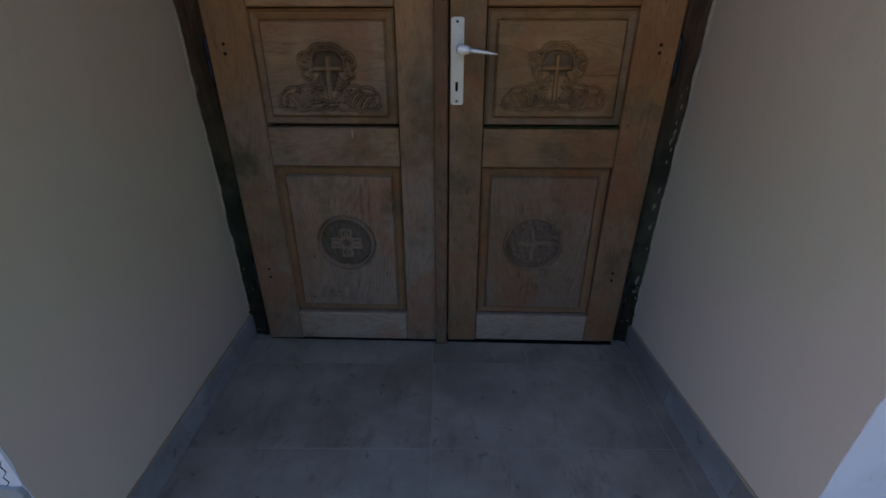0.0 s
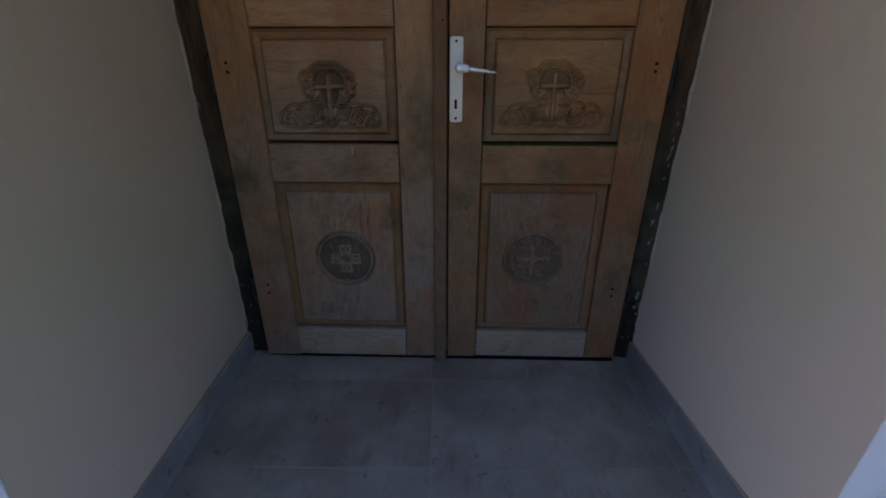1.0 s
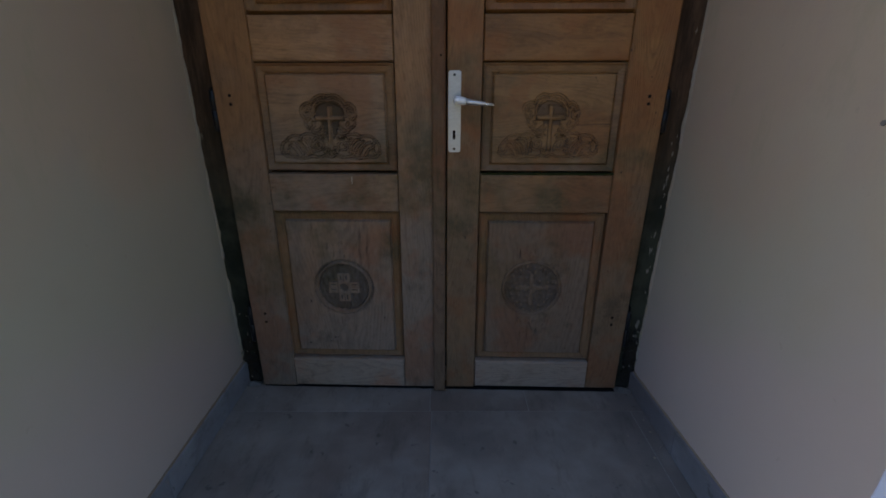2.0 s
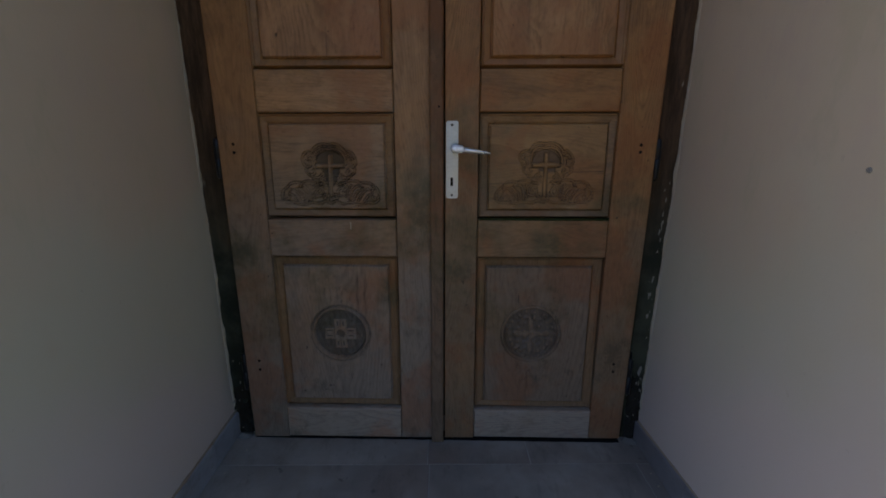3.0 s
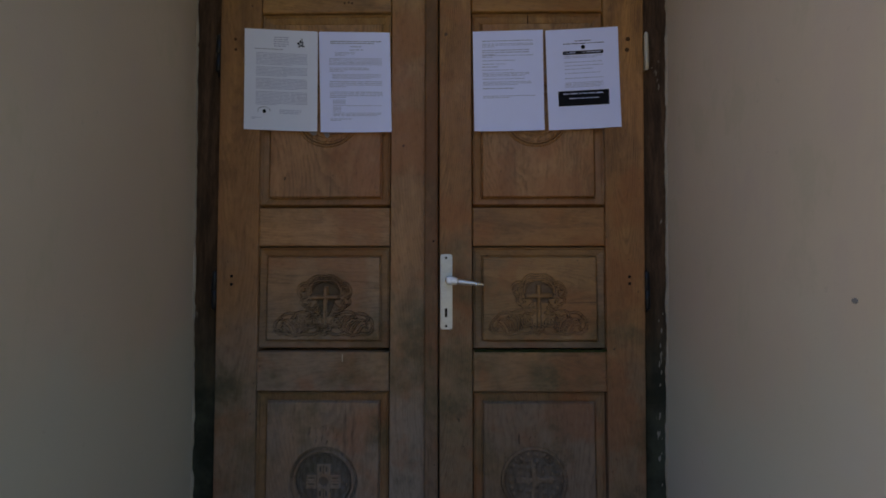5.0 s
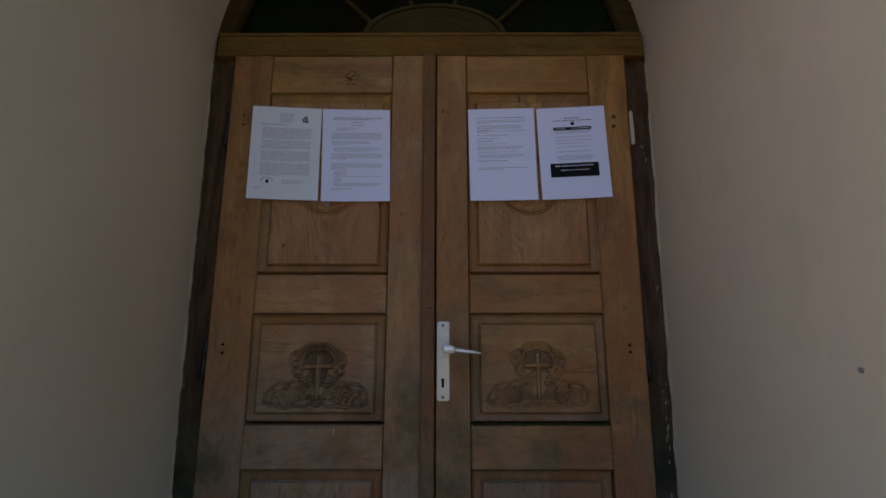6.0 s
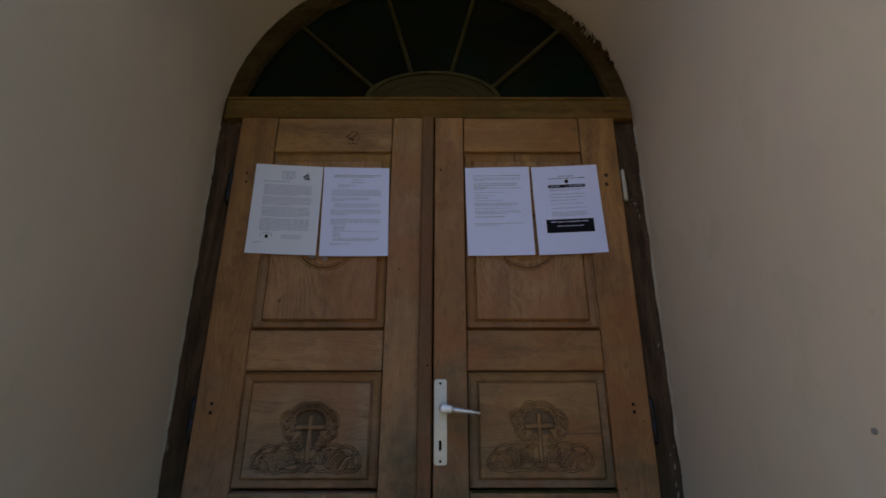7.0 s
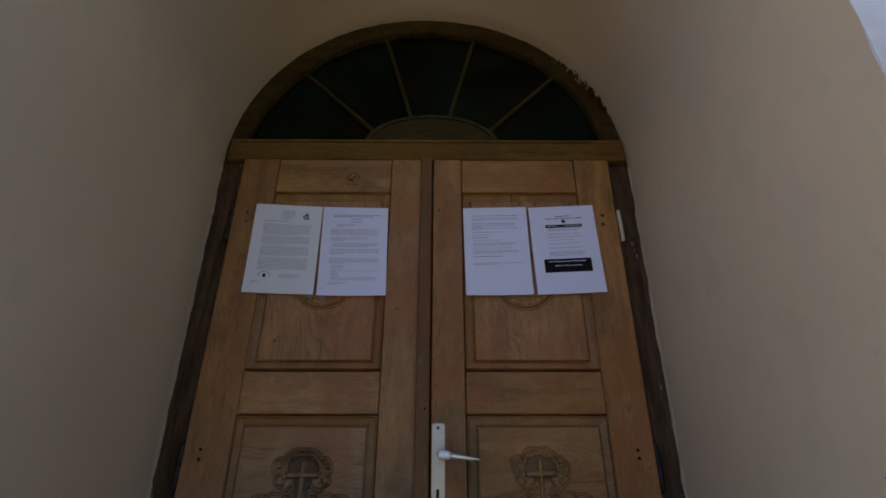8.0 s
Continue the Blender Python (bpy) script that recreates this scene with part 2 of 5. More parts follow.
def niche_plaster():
    """Brushed beige limewash in clouded coats; the light's change with height is put into the colour: greyer vault,
    greenish middle, cooler foot.
    """
    k = Nodes("beige_plaster")
    wide = k.noise(k.pos(), 1.3, 4.0, 0.6)
    mid = k.noise(k.pos(), 6.0, 5.0, 0.62)
    brush = k.noise(k.pos((3.0, 3.0, 1.2)), 3.4, 4.0, 0.66)
    fine = k.noise(k.pos(), 160.0, 4.0, 0.6)
    col = k.mix(k.span(wide, 0.32, 0.68), (0.578, 0.452, 0.326), (0.532, 0.416, 0.299))
    col = k.mix(k.span(brush, 0.50, 0.66, 0.0, 0.45), col, (0.534, 0.404, 0.316))
    col = k.mix(k.span(brush, 0.46, 0.34, 0.0, 0.45), col, (0.480, 0.400, 0.270))
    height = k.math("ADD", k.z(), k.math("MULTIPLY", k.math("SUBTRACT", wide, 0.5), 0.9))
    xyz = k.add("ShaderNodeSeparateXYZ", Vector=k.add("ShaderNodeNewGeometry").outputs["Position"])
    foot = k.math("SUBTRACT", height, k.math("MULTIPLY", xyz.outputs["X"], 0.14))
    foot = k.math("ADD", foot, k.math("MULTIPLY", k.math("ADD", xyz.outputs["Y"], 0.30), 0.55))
    # Light's hue at vault, middle and foot, tinted into the limewash by height.
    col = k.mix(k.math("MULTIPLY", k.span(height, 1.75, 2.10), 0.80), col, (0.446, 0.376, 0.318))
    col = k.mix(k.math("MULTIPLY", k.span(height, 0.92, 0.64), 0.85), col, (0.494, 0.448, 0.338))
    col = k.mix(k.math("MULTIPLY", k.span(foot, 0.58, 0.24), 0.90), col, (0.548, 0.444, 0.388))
    col = k.mix(k.span(mid, 0.58, 0.80, 0.0, 0.28), col, (0.43, 0.340, 0.262))
    spots = k.noise(k.pos(), 38.0, 2.0, 0.5)
    col = k.mix(k.span(spots, 0.72, 0.77, 0.0, 0.22), col, (0.40, 0.320, 0.250))
    k.bump(k.math("ADD", k.math("MULTIPLY", fine, 0.35), k.math("ADD", mid, k.math("MULTIPLY", brush, 0.6))), 0.24, 0.003)
    return k.done(col, 0.9, spec=0.25)


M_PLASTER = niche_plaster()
M_EDGE = plaster("broken_plaster", (0.46, 0.385, 0.29), (0.40, 0.33, 0.25), (0.24, 0.19, 0.14), 0.95, 0.7)
M_WHITE = plaster("white_limewash", (0.71, 0.735, 0.85), (0.67, 0.695, 0.81), (0.45, 0.45, 0.45), 0.9, 0.4)
M_INSIDE = plaster("inner_plaster", (0.10, 0.11, 0.09), (0.08, 0.09, 0.075), (0.05, 0.05, 0.045))
M_BOSS = plaster("mossy_block_wood", (0.047, 0.033, 0.010), (0.022, 0.015, 0.005), (0.110, 0.080, 0.026), 0.95, 1.0)
M_MORTAR = plaster("pale_mortar", (0.20, 0.185, 0.165), (0.14, 0.13, 0.12), (0.06, 0.055, 0.05), 0.95, 0.9)


def tile_mat(name, base, light):
    k = Nodes(name)
    cloud = k.noise(k.pos((1, 1, 1), 6.0), 5.0, 6.0, 0.65)
    smear = k.noise(k.pos((1, 1, 1)), 2.3, 4.0, 0.6)
    grit = k.noise(k.pos(), 220.0, 3.0, 0.6)
    col = k.mix(k.span(cloud, 0.33, 0.70), base, light)
    col = k.mix(k.span(smear, 0.46, 0.68, 0.0, 0.55), col, tuple(0.58 * c for c in base))
    tone = k.add("ShaderNodeObjectInfo").outputs["Random"]
    col = k.mix(k.math("MULTIPLY", k.span(tone, 0.3, 1.0, 0.1, 0.7), k.span(smear, 0.40, 0.62)), col, tuple(c * f for c, f in zip(base, (0.80, 0.68, 0.62))))
    blots = k.noise(k.pos((1.5, 0.5, 1), 2.0), 13.0, 6.0, 0.74)
    col = k.mix(k.span(blots, 0.50, 0.72, 0.0, 0.45), col, (0.088, 0.072, 0.058))
    col = k.mix(k.span(grit, 0.60, 0.75, 0.0, 0.25), col, tuple(1.5 * c for c in light))
    dust_glare = k.noise(k.pos(), 45.0, 2.0, 0.5)
    col = k.mix(k.span(dust_glare, 0.70, 0.74, 0.0, 0.35), col, (0.26, 0.25, 0.24))
    pit = k.noise(k.pos((1, 1, 1), 4.0), 26.0, 3.0, 0.6)
    col = k.mix(k.span(pit, 0.66, 0.72, 0.0, 0.55), col, (0.060, 0.055, 0.050))
    k.bump(k.math("ADD", cloud, k.math("MULTIPLY", grit, 0.3)), 0.12, 0.001)
    return k.done(col, k.span(cloud, 0.3, 0.7, 0.42, 0.6))


M_TILE = tile_mat("slate_tile", (0.226, 0.202, 0.180), (0.322, 0.290, 0.256))
M_SKIRT = tile_mat("skirting_tile", (0.215, 0.218, 0.240), (0.305, 0.308, 0.330))
M_GROUT = plaster("grey_grout", (0.38, 0.37, 0.35), (0.29, 0.28, 0.265), (0.14, 0.135, 0.13), 0.9, 0.8)


def simple(name, color, rough, metal=0.0, grain=60.0, amount=0.25, bump=0.1, stretch=(1, 1, 1), spec=0.5):
    k = Nodes(name)
    n = k.noise(k.pos(stretch), grain, 4.0, 0.6)
    w = k.noise(k.pos(), grain * 0.15, 3.0, 0.6)
    col = k.mix(k.span(n, 0.35, 0.7, 0.0, amount), color, tuple(c * 0.55 for c in color))
    col = k.mix(k.span(w, 0.45, 0.75, 0.0, amount), col, tuple(min(1, c * 1.25) for c in color))
    k.bump(n, bump, 0.0006)
    return k.done(col, k.span(w, 0.3, 0.7, rough - 0.06, rough + 0.08), metal, spec)


M_STEEL = simple("worn_aluminium", (0.54, 0.56, 0.585), 0.46, 0.85, 90.0, 0.3, 0.06, (1, 1, 6))
M_LEVER = simple("polished_aluminium", (0.74, 0.74, 0.74), 0.30, 0.9, 60.0, 0.15, 0.03)
M_DARK = simple("dark_hole", (0.012, 0.008, 0.006), 0.9, spec=0.1)
M_GAP_BLACK = simple("gap_black", (0.010, 0.010, 0.011), 0.8, spec=0.15)
M_MOSS = simple("dark_moss", (0.026, 0.032, 0.010), 0.95, 0.0, 160.0, 0.5, 0.6, spec=0.1)
M_IRON = simple("blackened_iron", (0.012, 0.012, 0.014), 0.36, 0.0, 120.0, 0.4, 0.3, spec=0.25)
M_CREAM = simple("cream_painted_iron", (0.50, 0.45, 0.36), 0.5, 0.0, 90.0, 0.3, 0.2)
M_PAPER = simple("white_paper", (0.645, 0.69, 0.96), 0.75, 0.0, 14.0, 0.05, 0.05)
M_PAPER_IVORY = simple("ivory_paper", (0.65, 0.69, 0.80), 0.75, 0.0, 14.0, 0.05, 0.05)
M_PRINT = simple("grey_print", (0.20, 0.225, 0.30), 0.8, 0.0, 500.0, 0.2, 0.0)
M_PRINT_FAINT = simple("faint_print", (0.34, 0.37, 0.52), 0.8, 0.0, 500.0, 0.2, 0.0)
M_INK = simple("black_ink", (0.007, 0.007, 0.010), 0.8, 0.0, 300.0, 0.2, 0.0, spec=0.15)
M_SCORCH = simple("scorched_wood", (0.075, 0.040, 0.018), 0.8, spec=0.1)
# Near-white colour puts the sky's highlight into the hub's metal.
M_HUB = simple("highlight_white_metal", (0.95, 0.96, 0.98), 0.30, 0.15, 60.0, 0.03, 0.01)
M_CEMENT = plaster("bare_cement", (0.34, 0.35, 0.37), (0.28, 0.29, 0.31), (0.15, 0.15, 0.16), 0.95, 0.6)
M_BEAD = plaster("dirty_grout_bead", (0.30, 0.215, 0.15), (0.36, 0.28, 0.20), (0.14, 0.10, 0.07), 0.95, 0.7)
M_CEMENT_DARK = plaster("dark_plug", (0.23, 0.21, 0.19), (0.18, 0.165, 0.15), (0.09, 0.085, 0.08))
M_CHIP = plaster("pale_primer", (0.27, 0.24, 0.20), (0.19, 0.17, 0.14), (0.09, 0.08, 0.07))
M_TAPE = simple("torn_tape", (0.22, 0.19, 0.18), 0.35, 0.0, 80.0, 0.3, 0.1)


def glass_mat():
    k = Nodes("green_glass_reflections")
    dust_glare = k.noise(k.pos(), 4.2, 5.0, 0.68)
    k.put(k.b.inputs["Transmission Weight"], 0.5)
    k.put(k.b.inputs["IOR"], 1.20)
    # Faint green and brown reflections are put into the glass colour as patches.
    streak = k.noise(k.pos((2.5, 2.5, 14)), 1.0, 4.0, 0.65)
    col = k.mix(k.span(dust_glare, 0.35, 0.7), (0.0004, 0.006, 0.003), (0.005, 0.021, 0.012))
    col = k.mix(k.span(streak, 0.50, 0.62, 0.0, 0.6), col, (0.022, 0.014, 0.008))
    return k.done(col, k.span(dust_glare, 0.3, 0.7, 0.05, 0.25))


M_GLASS = glass_mat()


def ground_mat():
    k = Nodes("bounce_ground")
    a = k.noise(k.pos(), 0.25, 5.0, 0.6)
    b = k.noise(k.pos(), 12.0, 5.0, 0.65)
    col = k.mix(k.span(b, 0.35, 0.7), (0.308, 0.254, 0.150), (0.438, 0.362, 0.218))
    col = k.mix(k.span(a, 0.50, 0.62, 0.0, 0.7), col, (0.10, 0.105, 0.045))
    # Unseen ground is darkened eastwards to weaken the bounce on the west wall.
    east = k.add("ShaderNodeSeparateXYZ", Vector=k.pos()).outputs["X"]
    dim_side = k.math("ADD", east, k.math("MULTIPLY", k.math("SUBTRACT", a, 0.5), 6.0))
    col = k.mix(k.span(dim_side, 0.6, 5.0, 0.0, 0.8), col, (0.150, 0.150, 0.070))
    k.bump(b, 0.5, 0.02)
    return k.done(col, 0.95, spec=0.2)


M_GROUND = ground_mat()


# ---- builders ----
def link(name, bm, material, parent=None, smooth=False):
    me = bpy.data.meshes.new(name)
    bmesh.ops.recalc_face_normals(bm, faces=bm.faces)
    bm.to_mesh(me)
    bm.free()
    for m in material if isinstance(material, (list, tuple)) else (material,):
        me.materials.append(m)
    if smooth:
        me.shade_smooth()
    ob = new(name, me)
    if parent:
        ob.parent = parent
    return ob


def part(name, bm, material, parent, label="", smooth=False):
    return tagged(link(name, bm, material, parent, smooth), label)


def prism(outline, y0, y1, bevel=0.0, bm=None, steps=1):
    """A board with the given outline in x and z, from y0 (front) to y1 (back), its front edges rounded."""
    bm = bm or bmesh.new()
    front = [bm.verts.new((x, y0, z)) for x, z in outline]
    back = [bm.verts.new((x, y1, z)) for x, z in outline]
    f = bm.faces.new(front)
    bm.faces.new(back[::-1])
    n = len(outline)
    for i in range(n):
        bm.faces.new((front[i], front[(i + 1) % n], back[(i + 1) % n], back[i]))
    if bevel:
        bmesh.ops.bevel(bm, geom=list(f.edges), offset=bevel, segments=steps, affect="EDGES", profile=0.6)
    return bm


def rect(x0, x1, z0, z1):
    return [(x0, z0), (x1, z0), (x1, z1), (x0, z1)]


def block(x0, x1, y0, y1, z0, z1, bevel=0.0, steps=1):
    bm = bmesh.new()
    bmesh.ops.create_cube(bm, size=1)
    for v in bm.verts:
        v.co = Vector(((x0 + x1) / 2 + v.co.x * (x1 - x0), (y0 + y1) / 2 + v.co.y * (y1 - y0), (z0 + z1) / 2 + v.co.z * (z1 - z0)))
    if bevel:
        bmesh.ops.bevel(bm, geom=bm.edges[:], offset=bevel, segments=steps, affect="EDGES", profile=0.6)
    return bm


def tube(rows, sides=12, bm=None):
    """A lofted rod: rows of (centre, radius across, radius deep), along x or z as the rows run."""
    bm = bm or bmesh.new()
    loops = []
    for i, (c, ra, rb) in enumerate(rows):
        a, b = Vector(rows[max(i - 1, 0)][0]), Vector(rows[min(i + 1, len(rows) - 1)][0])
        d = (b - a).normalized()
        u = d.cross(Vector((0, 1, 0)))
        u = u.normalized() if u.length > 0.1 else Vector((1, 0, 0))
        w = d.cross(u).normalized()
        loops.append([bm.verts.new(Vector(c) + u * ra * math.cos(2 * math.pi * j / sides) + w * rb * math.sin(2 * math.pi * j / sides)) for j in range(sides)])
    for p, q in zip(loops, loops[1:]):
        for j in range(sides):
            bm.faces.new((p[j], p[(j + 1) % sides], q[(j + 1) % sides], q[j]))
    bm.faces.new(loops[0][::-1]), bm.faces.new(loops[-1])
    return bm


def disc(cx, cz, r, y0, y1, sides=14, bevel=0.0):
    return prism([(cx + r * math.cos(2 * math.pi * i / sides), cz + r * math.sin(2 * math.pi * i / sides)) for i in range(sides)], y0, y1, bevel)


def rough(x, y, z, scale=6.0):
    return noise.noise(Vector((x, y, z)) * scale)


# ---- ground, floor, niche ----
tagged(link("ground", block(-220, 220, -220, 220, -0.6, -0.18), M_GROUND), "unseen ground before the doorway, coloured for its bounced light", "ground", kind="structure")


def sky_block():
    """A far tree-like belt, unseen, added opposite the doorway to block the horizon's glow."""
    k = Nodes("sky_block_green")
    n = k.noise(k.pos(), 0.8, 6.0, 0.65)
    k.bump(n, 1.0, 0.5)
    mat = k.done(k.mix(k.span(n, 0.35, 0.65), (0.030, 0.050, 0.014), (0.085, 0.115, 0.035)), 0.9, spec=0.2)
    bm = bmesh.new()
    rows = []
    for i in range(181):
        a = radians(-148 + 128 * i / 180)
        row = []
        for j in range(15):
            f = j / 14
            bulge = math.sin(math.pi * f)
            q = 30 + 5 * math.cos(math.pi * f) + 1.6 * rough(math.cos(a) * 9, math.sin(a) * 9, f * 3, 0.9) * bulge
            z = -0.4 + bulge * (8.0 + 1.5 * max(0.0, i / 180 - 0.45) + 2.5 * rough(math.cos(a) * 30, math.sin(a) * 30, 0, 0.35) + 1.0 * rough(math.cos(a) * 30, math.sin(a) * 30, f * 4, 1.3))
            row.append(bm.verts.new((q * math.cos(a), q * math.sin(a), z)))
        rows.append(row)
    for p, q in zip(rows, rows[1:]):
        for j in range(14):
            bm.faces.new((p[j], p[j + 1], q[j + 1], q[j]))
    tagged(link("sky_block", bm, mat), "unseen green tree-like belt, added to block the low sky", "trees", kind="stuff")


sky_block()


def left_x(d, z):
    return -(0.668 + 0.020 * z) + 0.050 * d


def right_x(d, z):
    return 0.655 + 0.026 * z + 0.028 * d


SPRING, RISE = 1.87, 0.72
N_SIDE, N_ARCH = 96, 96


def vault_rise(d):
    """The vault climbs outwards and turns down in a soft cove where it meets the arched head."""
    d = max(d, 0.0)
    return RISE + 0.05 * d - 0.025 * max(0.0, 1 - d / 0.17) ** 2.2


def niche_point(d, i):
    """Point i of the niche's cross-section d metres out from the door: up the one wall, over the vault, down the other."""
    if i < N_SIDE:
        z = SPRING * i / N_SIDE
        return left_x(d, z), z
    if i > N_SIDE + N_ARCH:
        z = SPRING * (2 * N_SIDE + N_ARCH - i) / N_SIDE
        return right_x(d, z), z
    a, b, t = left_x(d, SPRING), right_x(d, SPRING), math.pi * (1 - (i - N_SIDE) / N_ARCH)
    return (a + b) / 2 + (b - a) / 2 * math.cos(t), SPRING + vault_rise(d) * math.sin(t) + 0.010 * max(0.0, -math.sin(2 * t))


def niche_profile(d):
    return [niche_point(d, i) for i in range(2 * N_SIDE + N_ARCH + 1)]


def face_y(x, z):
    """The facade's front plane."""
    return -0.757 + 0.053 * x - 0.030 * z


def niche_piece(name, i0, i1, label):
    """A stretch of the niche's lining with 22 cm of masonry behind it."""
    bm = bmesh.new()
    cols = 26
    inner, outer = [], []
    for c in range(cols + 1):
        row_i, row_o = [], []
        for i in range(i0, i1 + 1):
            d = -0.07 + c / cols * 0.83
            x, z = niche_point(d, i)
            end = -face_y(x, z) - 0.010 + 0.004 * rough(x, 4.0, z, 13) + 0.002 * rough(x, 9.0, z, 48)
            d = -0.07 + c / cols * (end + 0.07)
            x, z = niche_point(d, i)
            out = Vector((x, 0, max(z - SPRING, 0) if abs(z) > SPRING else 0)).normalized()
            w = 0.0022 * rough(x, -d, z, 2.6) + 0.0010 * rough(x, -d, z, 11)
            row_i.append(bm.verts.new(Vector((x, -d, z)) + out * w))
            row_o.append(bm.verts.new(Vector((x, -d, z)) + out * 0.22))
        inner.append(row_i), outer.append(row_o)
    n = i1 - i0
    flat = [v for row in inner for v in row]
    normal = []
    last = 2 * N_SIDE + N_ARCH
    for row in inner:
        for i, v in zip(range(i0, i1 + 1), row):
            d = -v.co.y
            (xa, za), (xb, zb) = niche_point(d - 0.003, i), niche_point(d + 0.003, i)
            (xc, zc), (xe, ze) = niche_point(d, max(i - 1, 0)), niche_point(d, min(i + 1, last))
            n_ = Vector((xb - xa, -0.006, zb - za)).cross(Vector((xe - xc, 0, ze - zc))).normalized()
            if n_.dot(Vector((-v.co.x, 0, 1.0 - v.co.z))) < 0:
                n_ = -n_
            w = 0.03 * Vector((0, rough(v.co.x, v.co.y, v.co.z, 3.0), rough(v.co.z, v.co.x, v.co.y, 3.0)))
            normal.append((n_ + w).normalized())
    index = {v: k for k, v in enumerate(flat)}
    for c in range(cols):
        for i in range(n):
            bm.faces.new((inner[c][i], inner[c][i + 1], inner[c + 1][i + 1], inner[c + 1][i]))
            bm.faces.new((outer[c][i], outer[c + 1][i], outer[c + 1][i + 1], outer[c][i + 1]))
    for c in range(cols):
        for i in (0, n):
            bm.faces.new((inner[c][i], inner[c + 1][i], outer[c + 1][i], outer[c][i]))
    for i in range(n):
        for c in (0, cols):
            bm.faces.new((inner[c][i], inner[c][i + 1], outer[c][i + 1], outer[c][i]))
    order = [normal[index[v]] if v in index else Vector((0, 0, 0)) for v in bm.verts]
    ob = link(name, bm, M_PLASTER, smooth=True)
    ob.data.normals_split_custom_set_from_vertices(order)
    return tagged(ob, label, "ceiling" if name == "ceiling" else "wall", kind="structure")


TOP0, TOP1 = N_SIDE, N_SIDE + N_ARCH
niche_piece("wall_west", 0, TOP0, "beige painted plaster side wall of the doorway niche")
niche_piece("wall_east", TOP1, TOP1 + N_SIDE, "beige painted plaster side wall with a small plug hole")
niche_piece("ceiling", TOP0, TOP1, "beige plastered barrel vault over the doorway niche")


def ring_wall(name, profile, y_front, depth, half, top, material, label):
    """A wall slab with an arched opening of the given profile."""
    bm = bmesh.new()
    n = len(profile)
    outer = []
    for i, (x, z) in enumerate(profile):
        if i <= N_SIDE:
            outer.append((-half, top * i / N_SIDE))
        elif i >= n - 1 - N_SIDE:
            outer.append((half, top * (n - 1 - i) / N_SIDE))
        else:
            outer.append((-half + 2 * half * (i - N_SIDE) / (n - 1 - 2 * N_SIDE), top))
    steps = (0.0, 0.012, 0.03, 0.08, 0.2, 0.5, 1.0)
    loops, backs = [], []
    for s in steps:
        row, rb = [], []
        for (x, z), (ox, oz) in zip(profile, outer):
            px, pz = x + (ox - x) * s, z + (oz - z) * s
            y = y_front(px, pz)
            soft = 0.007 if s == 0 else 0.0
            row.append(bm.verts.new((px, y + soft + 0.002 * rough(px, 0, pz, 5), pz)))
            wide = 1.09 if s == 0 else 1.0
            rb.append(bm.verts.new((px * wide, y + depth, pz if pz < 1.0 else 1.0 + (pz - 1.0) * wide)))
        loops.append(row), backs.append(rb)
    for a, b, p, q in zip(loops, loops[1:], backs, backs[1:]):
        for i in range(n - 1):
            bm.faces.new((a[i], b[i], b[i + 1], a[i + 1]))
            bm.faces.new((p[i], p[i + 1], q[i + 1], q[i]))
        for i in (0, n - 1):
            bm.faces.new((a[i], b[i], q[i], p[i]))
    for i in range(n - 1):
        bm.faces.new((loops[0][i], loops[0][i + 1], backs[0][i + 1], backs[0][i]))
        bm.faces.new((loops[-1][i], loops[-1][i + 1], backs[-1][i + 1], backs[-1][i]))
    return tagged(link(name, bm, material), label, "wall", kind="structure")


edge = []
for x, z in niche_profile(0.76):
    mid = Vector((x, 0, max(z - SPRING, 0))).normalized() * 0.003
    wear = 0.0016 * rough(x, 0.7, z, 16) + 0.0014 * rough(x, 2.7, z, 55)
    edge.append((x + mid.x * (1 + wear * 300), z + mid.z))
ring_wall("wall_facade", edge, lambda x, z: face_y(x, z), 0.35, 7.0, 9.0, M_WHITE, "whitewashed outer wall around the arched niche")
inner_edge = [(x * 0.985, z if z < SPRING else SPRING + (z - SPRING) * 0.94) for x, z in niche_profile(-0.1)]
ring_wall("wall_north", inner_edge, lambda x, z: 0.072, 0.25, 2.4, 4.2, M_EDGE, "masonry wall holding the door frame")

# the dark room behind the door
tagged(link("wall_back", block(-2.4, 2.4, 2.6, 2.8, -0.1, 4.2), M_INSIDE), "unlit rear wall behind the door", "wall", kind="structure")
tagged(link("wall_inner_west", block(-2.6, -2.4, 0.07, 2.8, -0.1, 4.2), M_INSIDE), "unlit side wall behind the door", "wall", kind="structure")
tagged(link("wall_inner_east", block(2.4, 2.6, 0.07, 2.8, -0.1, 4.2), M_INSIDE), "unlit side wall behind the door", "wall", kind="structure")
tagged(link("ceiling_inner", block(-2.6, 2.6, 0.07, 2.8, 4.2, 4.4), M_INSIDE), "unlit ceiling behind the door", "ceiling", kind="structure")
tagged(link("floor_inner", block(-2.6, 2.6, 0.14, 2.8, -0.17, -0.01), M_INSIDE), "unlit floor behind the door", "floor", kind="structure")

# plaster broken off in a ragged line where walls and vault meet the door frame
ARCH_Z, ARCH_R = 1.846, 0.712


def opening_profile():
    pts = [(left_x(-0.03, z), z) for z in np.linspace(0.0, ARCH_Z, 150)[:-1]]
    for t in np.linspace(math.pi, 0, 190):
        pts.append((-0.005 + ARCH_R * math.cos(t), ARCH_Z + ARCH_R * math.sin(t)))
    pts += [(right_x(-0.03, z), z) for z in np.linspace(ARCH_Z, 0.0, 150)[1:]]
    return pts


